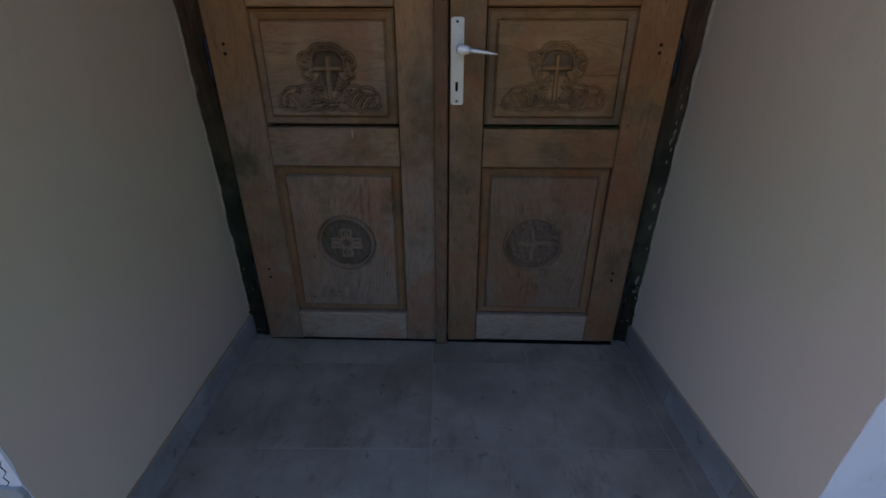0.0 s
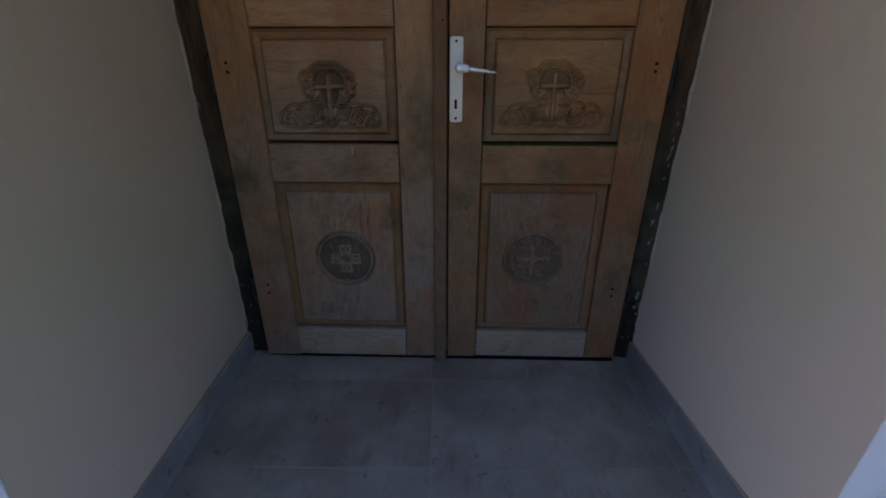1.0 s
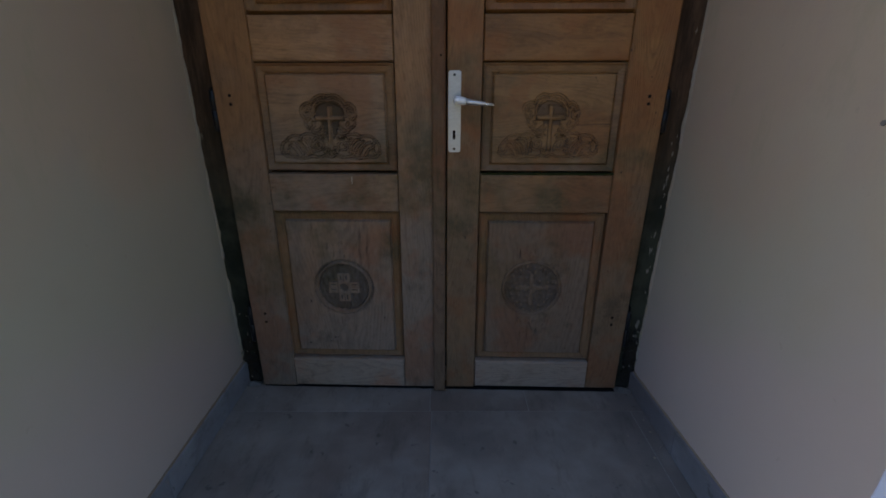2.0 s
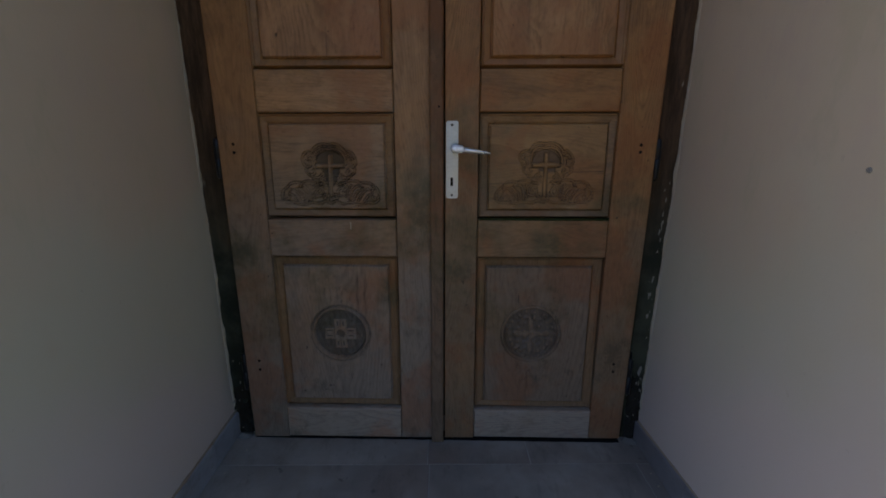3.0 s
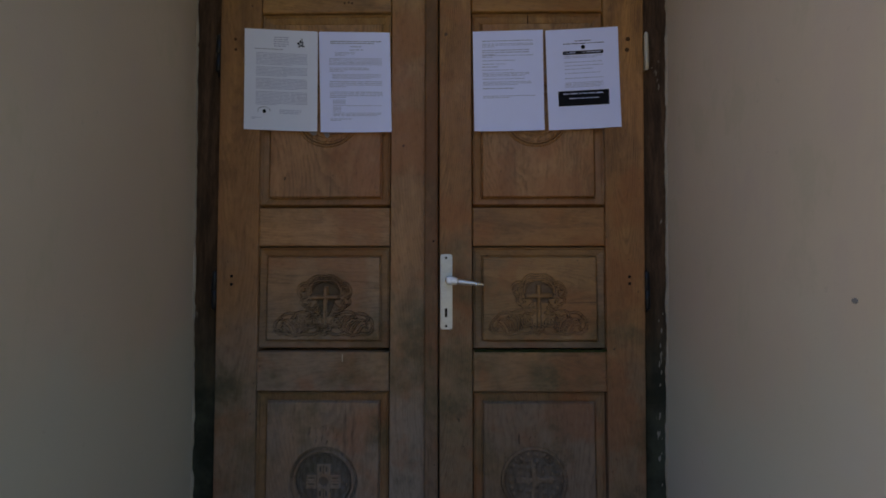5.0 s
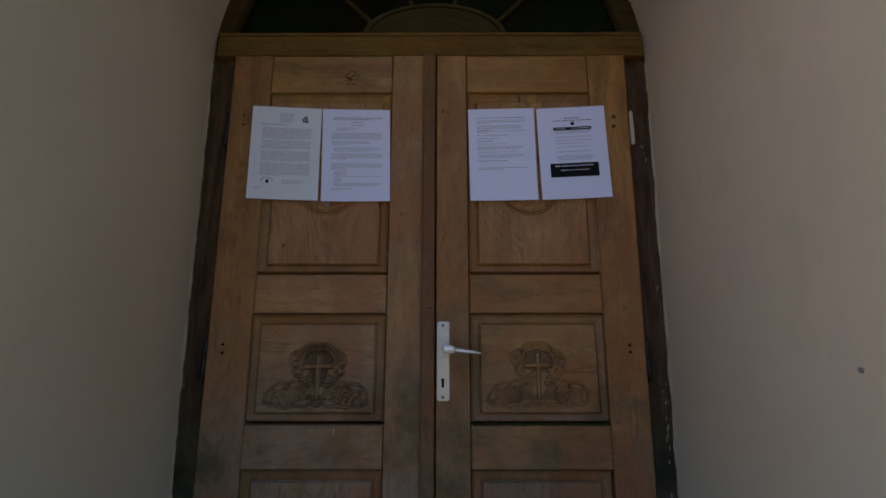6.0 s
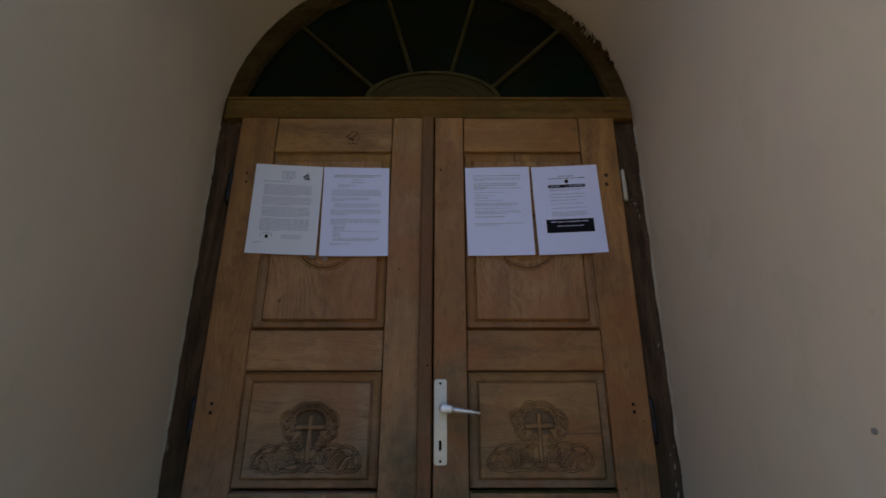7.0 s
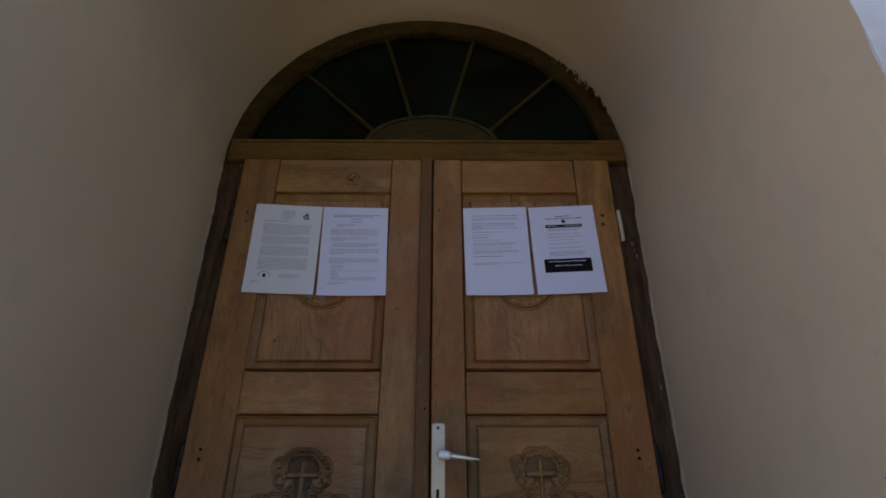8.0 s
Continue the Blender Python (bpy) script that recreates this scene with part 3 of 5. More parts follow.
def plaster_edge():
    bm = bmesh.new()
    rows = []
    for x, z in opening_profile():
        n = Vector((x, 0, max(z - ARCH_Z, 0))).normalized()
        chip = max(0.0, rough(x, 3.1, z, 14) - 0.12) * 0.007 + 0.0026 * rough(x, 1.7, z, 45) + 0.0024 * rough(x, 4.4, z, 120)
        lip = min(0.0045, 0.0032 + 0.0018 * rough(x, 6.3, z, 9)) - chip
        if x > 0.50 and 2.08 < z < 2.30:
            lip -= 0.012 * max(0.0, rough(x, 8.0, z, 62)) + 0.008 * abs(rough(x, 3.0, z, 150))
        if z > ARCH_Z + 0.08:
            lip = min(lip, 0.0) * 0.5 - 0.0060 - 0.003 * abs(rough(x, 2.0, z, 30))
        e, o = Vector((x, 0.018 if z > ARCH_Z + 0.08 and not (x > 0.45 and z < 2.30) else 0.0, z)), n
        yb = 0.004 * rough(x, 5.0, z, 20)
        rows.append([bm.verts.new(e + o * 0.05 + Vector((0, 0.018, 0))), bm.verts.new(e + o * max(0.003, 0.004 - lip) + Vector((0, 0.019 + 0.4 * yb, 0))),
                     bm.verts.new(e - o * lip * 0.7 + Vector((0, 0.024 + 0.5 * yb, 0))), bm.verts.new(e - o * lip + Vector((0, 0.029, 0))),
                     bm.verts.new(e - o * (lip - 0.002) + Vector((0, 0.040, 0))), bm.verts.new(e + o * 0.05 + Vector((0, 0.040, 0)))])
    for a, b in zip(rows, rows[1:]):
        for j in range(6):
            bm.faces.new((a[j], a[(j + 1) % 6], b[(j + 1) % 6], b[j]))
    for r in (rows[0], rows[-1]):
        bm.faces.new(r)
    tagged(link("plaster_edge", bm, M_EDGE), "ragged broken plaster edge against the door frame", "trim", kind="structure")


plaster_edge()

# ---- door frame ----
LEAF_Z0, LEAF_Z1 = 0.010, 1.845


def leaf_left(z):
    return -0.599 - 0.011 * z


def leaf_right(z):
    return 0.588 + 0.018 * z


frame_ob = tagged(new("door_frame"), "dark peeling timber door frame with arched head", "door frame", kind="structure")
part("jamb", prism([(-0.74, 0.0), (leaf_left(0) - 0.010, 0.0), (leaf_left(1.85) - 0.007, 1.85), (-0.74, 1.85)], 0.030, 0.12, 0.004), M_FRAME, frame_ob)
part("jamb", prism([(leaf_right(0) + 0.012, 0.0), (0.76, 0.0), (0.76, 1.85), (leaf_right(1.85) + 0.007, 1.85)], 0.030, 0.12, 0.004), M_FRAME, frame_ob)
part("transom", prism(rect(-0.682, 0.688, 1.848, 1.920), 0.004, 0.12, 0.003), M_TRANSOM, frame_ob, "mossy brown timber transom")
part("transom_lip", block(-0.680, 0.686, 0.0015, 0.11, 1.9205, 1.931, 0.003, 2), M_TRANSOM, frame_ob)


def arch_ring():
    bm = bmesh.new()
    rows = []
    for t in np.linspace(math.pi, 0, 120):
        c, s = math.cos(t), math.sin(t)
        r = 0.652 + 0.008 * rough(c, 0.3, s, 9) + 0.004 * rough(c, 1.3, s, 34)
        at = lambda q, y: bm.verts.new((-0.004 + q * c, y, ARCH_Z + q * s))
        face = [at(r + 0.003 + (0.742 - r) * f, 0.034 - 0.0055 * abs(rough(c * 2, 4.0 + 3 * f, s * 2, 11)) - 0.002 * rough(c, 9.0 * f, s, 70)) for f in (1.0, 0.8, 0.6, 0.42, 0.25, 0.1, 0.0)]
        rows.append(face + [at(r, 0.039), at(r - 0.002, 0.085), at(0.745, 0.085)])
    n = len(rows[0])
    for a, b in zip(rows, rows[1:]):
        for j in range(n):
            bm.faces.new((a[j], a[(j + 1) % n], b[(j + 1) % n], b[j]))
    for r in (rows[0], rows[-1]):
        bm.faces.new(r)
    return bm


part("arch_ring", arch_ring(), M_ARCH, frame_ob)

chips = random.Random(11)
for i in range(18):
    left = i % 5 == 0
    z = chips.uniform(0.06, 0.34) if left else chips.choice((chips.uniform(0.10, 0.36), chips.uniform(0.40, 0.84), 1.50 + chips.uniform(0.0, 0.12)))
    x = left_x(-0.03, z) + chips.uniform(0.010, 0.045) if left else right_x(-0.03, z) - chips.uniform(0.010, 0.030)
    r0, tall = chips.uniform(0.0007, 0.0020), chips.uniform(1.5, 4.5)
    pts = [(x + r0 * (0.25 + 1.2 * chips.random()) * math.cos(t), z + tall * r0 * (0.25 + 1.2 * chips.random()) * math.sin(t) + 0.6 * r0 * math.cos(t)) for t in np.linspace(0, 2 * math.pi, 8, endpoint=False)]
    part("paint_chip", prism(pts, 0.0292, 0.0315), M_CHIP, frame_ob, "pale chip in the paint" if i == 0 else "")

for x, z, w, tall in ((0.643, 0.246, 0.0070, 0.017), (0.638, 0.204, 0.0045, 0.014), (0.6425, 0.200, 0.0025, 0.012), (0.646, 0.432, 0.0045, 0.010), (0.643, 0.495, 0.0026, 0.010), (0.6475, 0.500, 0.0020, 0.008), (0.649, 0.546, 0.0024, 0.012),
                      (0.661, 0.788, 0.0030, 0.008), (0.656, 0.745, 0.0018, 0.010), (0.658, 0.719, 0.0036, 0.013), (0.652, 0.692, 0.0030, 0.011), (0.657, 0.668, 0.0022, 0.008), (0.653, 0.634, 0.0026, 0.006),
                      (0.631, 0.137, 0.0028, 0.006), (0.648, 0.127, 0.0036, 0.008), (0.651, 0.358, 0.0018, 0.005), (0.668, 1.100, 0.0034, 0.008), (-0.640, 0.150, 0.0035, 0.010), (-0.629, 0.112, 0.0030, 0.005)):
    pts = [(x + w * (0.3 + 0.9 * chips.random()) * math.cos(t), z + tall * (0.3 + 0.9 * chips.random()) * math.sin(t) + 0.9 * w * math.cos(t)) for t in np.linspace(0, 2 * math.pi, 11, endpoint=False)]
    part("paint_chip", prism(pts, 0.0290, 0.0315), M_CHIP, frame_ob)

def rotten_foot(x0, x1, top, seed):
    """Crumbling timber at the foot of a jamb, with a torn outline."""
    bm = bmesh.new()
    n, k = 34, 12
    front, back = [], []
    for j in range(n + 1):
        z = 0.002 + top * j / n
        fade = min(1.0, 1.6 * (1 - j / n)) * (1.0 + 0.5 * rough(seed, z, 7.0, 25))
        a = x0 + 0.007 * rough(seed, z, 0.3, 42) + 0.004 * rough(seed, z, 2.3, 120)
        b = x1 + 0.003 * rough(seed, z, 5.3, 60)
        rf, rb = [], []
        for i in range(k + 1):
            x = a + (b - a) * i / k
            y = 0.0318 - fade * (0.006 + 0.007 * rough(x, seed, z, 38) + 0.005 * rough(x, seed, z, 95))
            rf.append(bm.verts.new((x, min(y, 0.0325), z)))
            rb.append(bm.verts.new((x, 0.034, z)))
        front.append(rf), back.append(rb)
    for j in range(n):
        for i in range(k):
            bm.faces.new((front[j][i], front[j][i + 1], front[j + 1][i + 1], front[j + 1][i]))
        for i in (0, k):
            bm.faces.new((front[j][i], front[j + 1][i], back[j + 1][i], back[j][i]))
    for j in (0, n):
        for i in range(k):
            bm.faces.new((front[j][i], back[j][i], back[j][i + 1], front[j][i + 1]))
    part("rotten_foot", bm, M_ROT, frame_ob, "crumbling blackened timber")
    crumb = random.Random(seed)
    for i in range(13):
        x, z, r = crumb.uniform(x0, x1), crumb.uniform(0.008, top * 0.85), crumb.uniform(0.0012, 0.0042)
        pts = [(x + r * crumb.uniform(0.4, 1.2) * math.cos(t), z + 1.5 * r * crumb.uniform(0.4, 1.2) * math.sin(t)) for t in np.linspace(0, 2 * math.pi, 7, endpoint=False)]
        y = 0.0205 + crumb.uniform(-0.002, 0.003)
        part("splinter", prism(pts, y, y + 0.010, 0.0006), M_CHIP if i % 4 == 0 else M_ROT, frame_ob)


rotten_foot(left_x(-0.03, 0.1) - 0.004, leaf_left(0.1) - 0.018, 0.215, 4)
rotten_foot(leaf_right(0.1) + 0.022, right_x(-0.03, 0.1) + 0.004, 0.270, 9)
# pale scratches beside the painted hinge
for x, z, dx, dz in ((0.656, 1.540, 0.010, 0.012), (0.662, 1.532, 0.008, 0.016), (0.650, 1.556, 0.006, 0.004), (0.667, 1.515, 0.003, 0.010)):
    part("scratch", tube([((x, 0.0297, z), 0.0004, 0.0005), ((x + dx / 2, 0.0294, z + dz / 2 + 0.001), 0.0010, 0.0008), ((x + dx, 0.0297, z + dz), 0.0004, 0.0005)], 5), M_CHIP, frame_ob)

# frayed timber and plaster flakes at the shoulder of the arch
fray = random.Random(5)
for i in range(64):
    pale = i % 3 == 0
    t = radians(fray.gauss(33, 2.6) if pale else fray.gauss(29, 5.5))
    c, q = math.cos(t), math.sin(t)
    r0 = fray.uniform(0.692, 0.711) if pale else fray.uniform(0.698, 0.713)
    size = fray.uniform(0.0012, 0.0036) if pale else fray.uniform(0.0016, 0.0050)
    long, turn = fray.uniform(1.2, 2.8), fray.uniform(-1.3, 1.3)
    pts = []
    for a in np.linspace(0, 2 * math.pi, 7, endpoint=False):
        e = size * fray.uniform(0.35, 1.15)
        p, o = long * e * math.cos(a), 0.6 * e * math.sin(a)
        p, o = p * math.cos(turn) - o * math.sin(turn), p * math.sin(turn) + o * math.cos(turn)
        pts.append(((r0 + p) * c + o * q - 0.005, ARCH_Z + (r0 + p) * q - o * c))
    part("plaster_flake" if pale else "splinter", prism(pts, 0.0120 if pale else 0.0150, 0.030), M_EDGE if pale else M_ARCH, frame_ob)

# ---- fanlight ----
fan = tagged(new("window_1"), "half-round fanlight with dark green glass, faint reflections painted in", "window", kind="structure")
BOSS_X, BOSS_A, BOSS_B, BOSS_Z = 0.016, 0.236, 0.128, 1.930
BARS = (((-0.198, 2.008), (-0.500, 2.308)), ((-0.056, 2.052), (-0.177, 2.488)), ((0.078, 2.056), (0.186, 2.484)), ((0.225, 2.004), (0.500, 2.282)))
boss_out = [(BOSS_X + BOSS_A * math.cos(t), BOSS_Z + BOSS_B * math.sin(t)) for t in np.linspace(0, math.pi, 33)]
part("boss", prism(boss_out, 0.028, 0.09, 0.006, steps=2), M_BOSS, fan, "half-round mossy wooden block")
shrink = lambda f: [(BOSS_X + (x - BOSS_X) * f, BOSS_Z + (z - BOSS_Z) * (f - 0.02)) for x, z in boss_out]
part("boss_rim", prism(shrink(1.01) + shrink(0.93)[::-1], 0.021, 0.030, 0.0022), M_BAR, fan, "worn raised rim")
for f in (0.74, 0.52):
    part("boss_groove", prism(shrink(f + 0.015) + shrink(f - 0.015)[::-1], 0.0262, 0.030, 0.001), M_BOSS, fan)
for (xa, za), (xb, zb) in BARS:
    d = Vector((xb - xa, zb - za)).normalized()
    nx, nz = -d.y * 0.0070, d.x * 0.0070
    xa, za, xb, zb = xa - d.x * 0.01, za - d.y * 0.01, xb + d.x * 0.012, zb + d.y * 0.012
    part("glazing_bar", prism([(xa - nx, za - nz), (xb - nx, zb - nz), (xb + nx, zb + nz), (xa + nx, za + nz)], 0.044, 0.080, 0.004), M_BAR, fan)


def pane(k):
    """Glass between two bars, from the block to the arch."""
    lo = [math.pi] + [math.atan2((z - BOSS_Z) / BOSS_B, (x - BOSS_X) / BOSS_A) for (x, z), _ in BARS] + [0.0]
    hi = [math.pi - 0.10] + [math.atan2(z - ARCH_Z, x) for _, (x, z) in BARS] + [0.10]
    low, high = [], []
    for s in np.linspace(0, 1, 9):
        a, b = lo[k] + (lo[k + 1] - lo[k]) * s, hi[k] + (hi[k + 1] - hi[k]) * s
        low.append((BOSS_X + BOSS_A * 0.97 * math.cos(a), BOSS_Z + BOSS_B * 0.97 * math.sin(a)))
        high.append((0.668 * math.cos(b), ARCH_Z + 0.668 * math.sin(b)))
    bm = bmesh.new()
    f0, f1 = [], []
    for (x0, z0), (x1, z1) in zip(low, high):
        f0.append((bm.verts.new((x0, 0.060, z0)), bm.verts.new((x1, 0.060, z1))))
        f1.append((bm.verts.new((x0, 0.064, z0)), bm.verts.new((x1, 0.064, z1))))
    for i in range(8):
        bm.faces.new((f0[i][0], f0[i + 1][0], f0[i + 1][1], f0[i][1]))
        bm.faces.new((f1[i][0], f1[i][1], f1[i + 1][1], f1[i + 1][0]))
        bm.faces.new((f0[i][0], f1[i][0], f1[i + 1][0], f0[i + 1][0]))
        bm.faces.new((f0[i][1], f0[i + 1][1], f1[i + 1][1], f1[i][1]))
    for i in (0, 8):
        bm.faces.new((f0[i][0], f0[i][1], f1[i][1], f1[i][0]))
    return bm


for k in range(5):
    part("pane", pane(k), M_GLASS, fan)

# ---- carved panels: relief as a function of place on the panel ----
def smooth(e, a, b):
    t = np.clip((e - a) / (b - a), 0, 1)
    return t * t * (3 - 2 * t)


def curve(points, n=14):
    """A smooth line through a few points."""
    p = [np.array(q, float) for q in points]
    p = [2 * p[0] - p[1], *p, 2 * p[-1] - p[-2]]
    out = []
    for a, b, c, d in zip(p, p[1:], p[2:], p[3:]):
        for t in np.linspace(0, 1, n, endpoint=False):
            out.append(0.5 * (2 * b + (c - a) * t + (2 * a - 5 * b + 4 * c - d) * t * t + (3 * b - a - 3 * c + d) * t ** 3))
    out.append(p[-2])
    return np.array(out)


def spiral(cx, cz, r0, r1, a0, turns, n=40):
    t = np.linspace(0, 1, n)
    a, r = a0 + turns * 2 * math.pi * t, r0 + (r1 - r0) * t
    return np.stack([cx + r * np.cos(a), cz + r * np.sin(a)], 1)


def near(u, v, line):
    """Distance of every place to a line of points."""
    best = np.full(u.shape, 1e9)
    for (ax, az), (bx, bz) in zip(line, line[1:]):
        dx, dz = bx - ax, bz - az
        t = np.clip(((u - ax) * dx + (v - az) * dz) / (dx * dx + dz * dz + 1e-12), 0, 1)
        best = np.minimum(best, np.hypot(u - ax - t * dx, v - az - t * dz))
    return best


def bead(dist, half, height, ridge=0.5):
    """A rounded ridge with a narrow groove at both feet."""
    return ridge * height * np.sqrt(np.clip(1 - (dist / half) ** 2, 0, 1)) - 0.9 * height * np.exp(-(((dist - half * 1.35) / (half * 0.42)) ** 2))


def cartouche(u, v, lean, worn=1.0, ruin=0.0):
    """A slender cross in a hooded, eared frame over plumed scrolls. Returns relief and the carved area."""
    straight = u
    u = u + 0.0022 * np.sin(46 * v + 0.8) + 0.0009 * np.sin(120 * u + 40 * v)
    u = u + ruin * (0.0030 * np.sin(33 * v + 2.0) + 0.0022 * np.sin(71 * u + 52 * v))
    m = np.abs(u)
    h = np.zeros(u.shape)
    pocket = smooth(-np.hypot(u / 0.041, (v - 0.112) / 0.034), -1.06, -0.94) * smooth(v, 0.094, 0.098)
    pocket = np.maximum(pocket, smooth(-(m - 0.010 - 0.32 * np.clip(v - 0.046, 0, 0.05)), -0.002, 0.001) * smooth(v, 0.044, 0.050) * smooth(-v, -0.102, -0.096))
    h -= 0.0036 * pocket * smooth(v, 0.080, 0.098) + 0.0016 * pocket
    body = np.maximum(smooth(-np.hypot(u / 0.066, (v - 0.112) / 0.054), -1.08, -0.94), smooth(-np.hypot(u / 0.138, (v - 0.016) / 0.038), -1.08, -0.94))
    h -= 0.0008 * body
    h += 0.0008 * np.sin(190 * u + 60 * v) * np.sin(150 * v - 80 * u) * body * (1 - pocket)
    lines = [
        curve([(0.000, 0.160), (0.018, 0.163), (0.036, 0.154), (0.047, 0.140)]),
        curve([(0.000, 0.148), (0.018, 0.150), (0.034, 0.142), (0.043, 0.126), (0.044, 0.108)]),
        curve([(0.045, 0.138), (0.060, 0.142), (0.072, 0.131), (0.074, 0.113), (0.065, 0.101), (0.056, 0.105), (0.057, 0.117)]),
        curve([(0.052, 0.128), (0.061, 0.130), (0.065, 0.120)]),
        curve([(0.067, 0.098), (0.068, 0.086), (0.056, 0.078), (0.047, 0.084), (0.050, 0.092)]),
        curve([(0.060, 0.078), (0.046, 0.070), (0.034, 0.072), (0.024, 0.082)]),
        curve([(0.050, 0.068), (0.037, 0.060), (0.028, 0.062), (0.018, 0.070)]),
        curve([(0.040, 0.056), (0.028, 0.052), (0.014, 0.056)]),
        spiral(0.033, 0.032, 0.022, 0.004, 2.2, -1.5),
        spiral(0.014, 0.014, 0.010, 0.003, 0.4, 1.1),
        curve([(0.000, -0.003), (0.016, 0.004), (0.032, -0.003), (0.056, -0.001), (0.082, -0.006), (0.106, -0.001), (0.126, -0.001), (0.139, 0.010)]),
    ]
    for bumps in ([(0.034, 0.054), (0.050, 0.060), (0.070, 0.061), (0.084, 0.054), (0.088, 0.044)], [(0.086, 0.055), (0.100, 0.057), (0.116, 0.052), (0.124, 0.042), (0.120, 0.034)],
                  [(0.122, 0.046), (0.134, 0.036), (0.139, 0.022), (0.134, 0.009), (0.125, 0.009), (0.122, 0.016)], [(0.048, 0.012), (0.050, 0.034), (0.058, 0.048)],
                  [(0.056, 0.007), (0.061, 0.030), (0.072, 0.045), (0.080, 0.046)], [(0.067, 0.006), (0.075, 0.026), (0.092, 0.041)],
                  [(0.080, 0.006), (0.090, 0.024), (0.106, 0.037), (0.113, 0.036)], [(0.097, 0.004), (0.108, 0.018), (0.120, 0.025)]):
        lines.append(curve(bumps, 8))
    for line in lines:
        h += bead(near(m, v, line), 0.0022, 0.0050, 0.42)
    for i in range(7):
        a = 0.10 + 0.17 * i
        line = [(0.030 * math.sin(a), 0.118 + 0.036 * math.cos(a)), (0.038 * math.sin(a), 0.119 + 0.043 * math.cos(a))]
        h -= 0.0028 * np.exp(-((near(m, v, line) / 0.0016) ** 2))
    w = straight + lean * (v - 0.08)
    up = np.maximum(np.abs(w) - 0.0033, np.maximum(0.018 - v, v - 0.132))
    across = np.maximum(np.abs(v - 0.103 - 0.02 * u) - 0.0036, np.abs(w) - 0.038)
    cross = np.minimum(up, across)
    h = np.where(cross < 0.0045, np.minimum(h, -0.0034), h)
    h = np.where(cross < 0.002, 0.0030 * smooth(-cross, -0.002, 0.001) - 0.0006, h)
    worn = worn * (1 - ruin * (0.18 + 0.18 * np.sin(61 * u + 1.2) * np.sin(57 * v + 0.4)) * smooth(cross, 0.003, 0.008))
    return h * worn * (1 - 0.12 * smooth(m, 0.055, 0.125)), 0.0 * u


def scuffs(u, v, seed, count, v0, v1, wide):
    """Short upright scratches round a medal."""
    rng = random.Random(seed)
    h = np.zeros(u.shape)
    for _ in range(count):
        x, z, tall = rng.gauss(0, wide), rng.uniform(v0, v1), rng.uniform(0.006, 0.020)
        line = [(x, z), (x + rng.uniform(-0.003, 0.003), z + tall)]
        h -= rng.uniform(0.0012, 0.0032) * np.exp(-((near(u, v, line) / rng.uniform(0.0009, 0.0015)) ** 2))
    return h


def medal_square(u, v):
    """A round medal with a block cross, cut with short strokes, and a sunk hub."""
    r = np.hypot(u, v)
    inside = smooth(-r, -0.0805, -0.0775)
    h = -0.0042 * inside
    h += bead(np.abs(r - 0.0835), 0.0036, 0.0068, 0.35)
    h -= 0.0052 * np.exp(-(((r - 0.0930) / 0.0022) ** 2)) * (0.70 + 0.15 * np.sin(3 * np.arctan2(v, u) + 1.0))
    arm = np.minimum(np.maximum(np.abs(u) - 0.0185, np.abs(v) - 0.047), np.maximum(np.abs(v) - 0.0185, np.abs(u) - 0.047))
    ground = inside * smooth(arm, 0.0005, 0.004)
    h += 0.0009 * (np.sin(331 * u + 97 * v) + np.sin(283 * v - 141 * u) * np.sin(173 * u + 1.3)) * ground
    h += 0.0016 * np.sin(52 * u + 31 * v + 1.0) * np.sin(67 * v - 23 * u) * ground
    h += bead(np.abs(r - 0.066), 0.0022, 0.0022) * ground
    h += 0.0046 * smooth(-arm, -0.0015, 0.0008)
    for a in range(4):
        c, s = (1, 0, -1, 0)[a], (0, 1, 0, -1)[a]
        p, q = u * c + v * s, -u * s + v * c
        for off in (-0.0085, 0.0085):
            h -= 0.0040 * smooth(-np.maximum(np.abs(q - off) - 0.0030, np.abs(p - 0.033) - 0.0085), -0.0010, 0.0006)
        h -= 0.0030 * smooth(-np.maximum(np.abs(q) - 0.0014, np.abs(p - 0.032) - 0.013), -0.0008, 0.0004)
    h -= 0.0058 * smooth(-r, -0.0145, -0.0125)
    h += scuffs(u, v, 3, 16, 0.095, 0.145, 0.022) + scuffs(u, v, 8, 22, -0.165, -0.105, 0.026)
    return h, inside


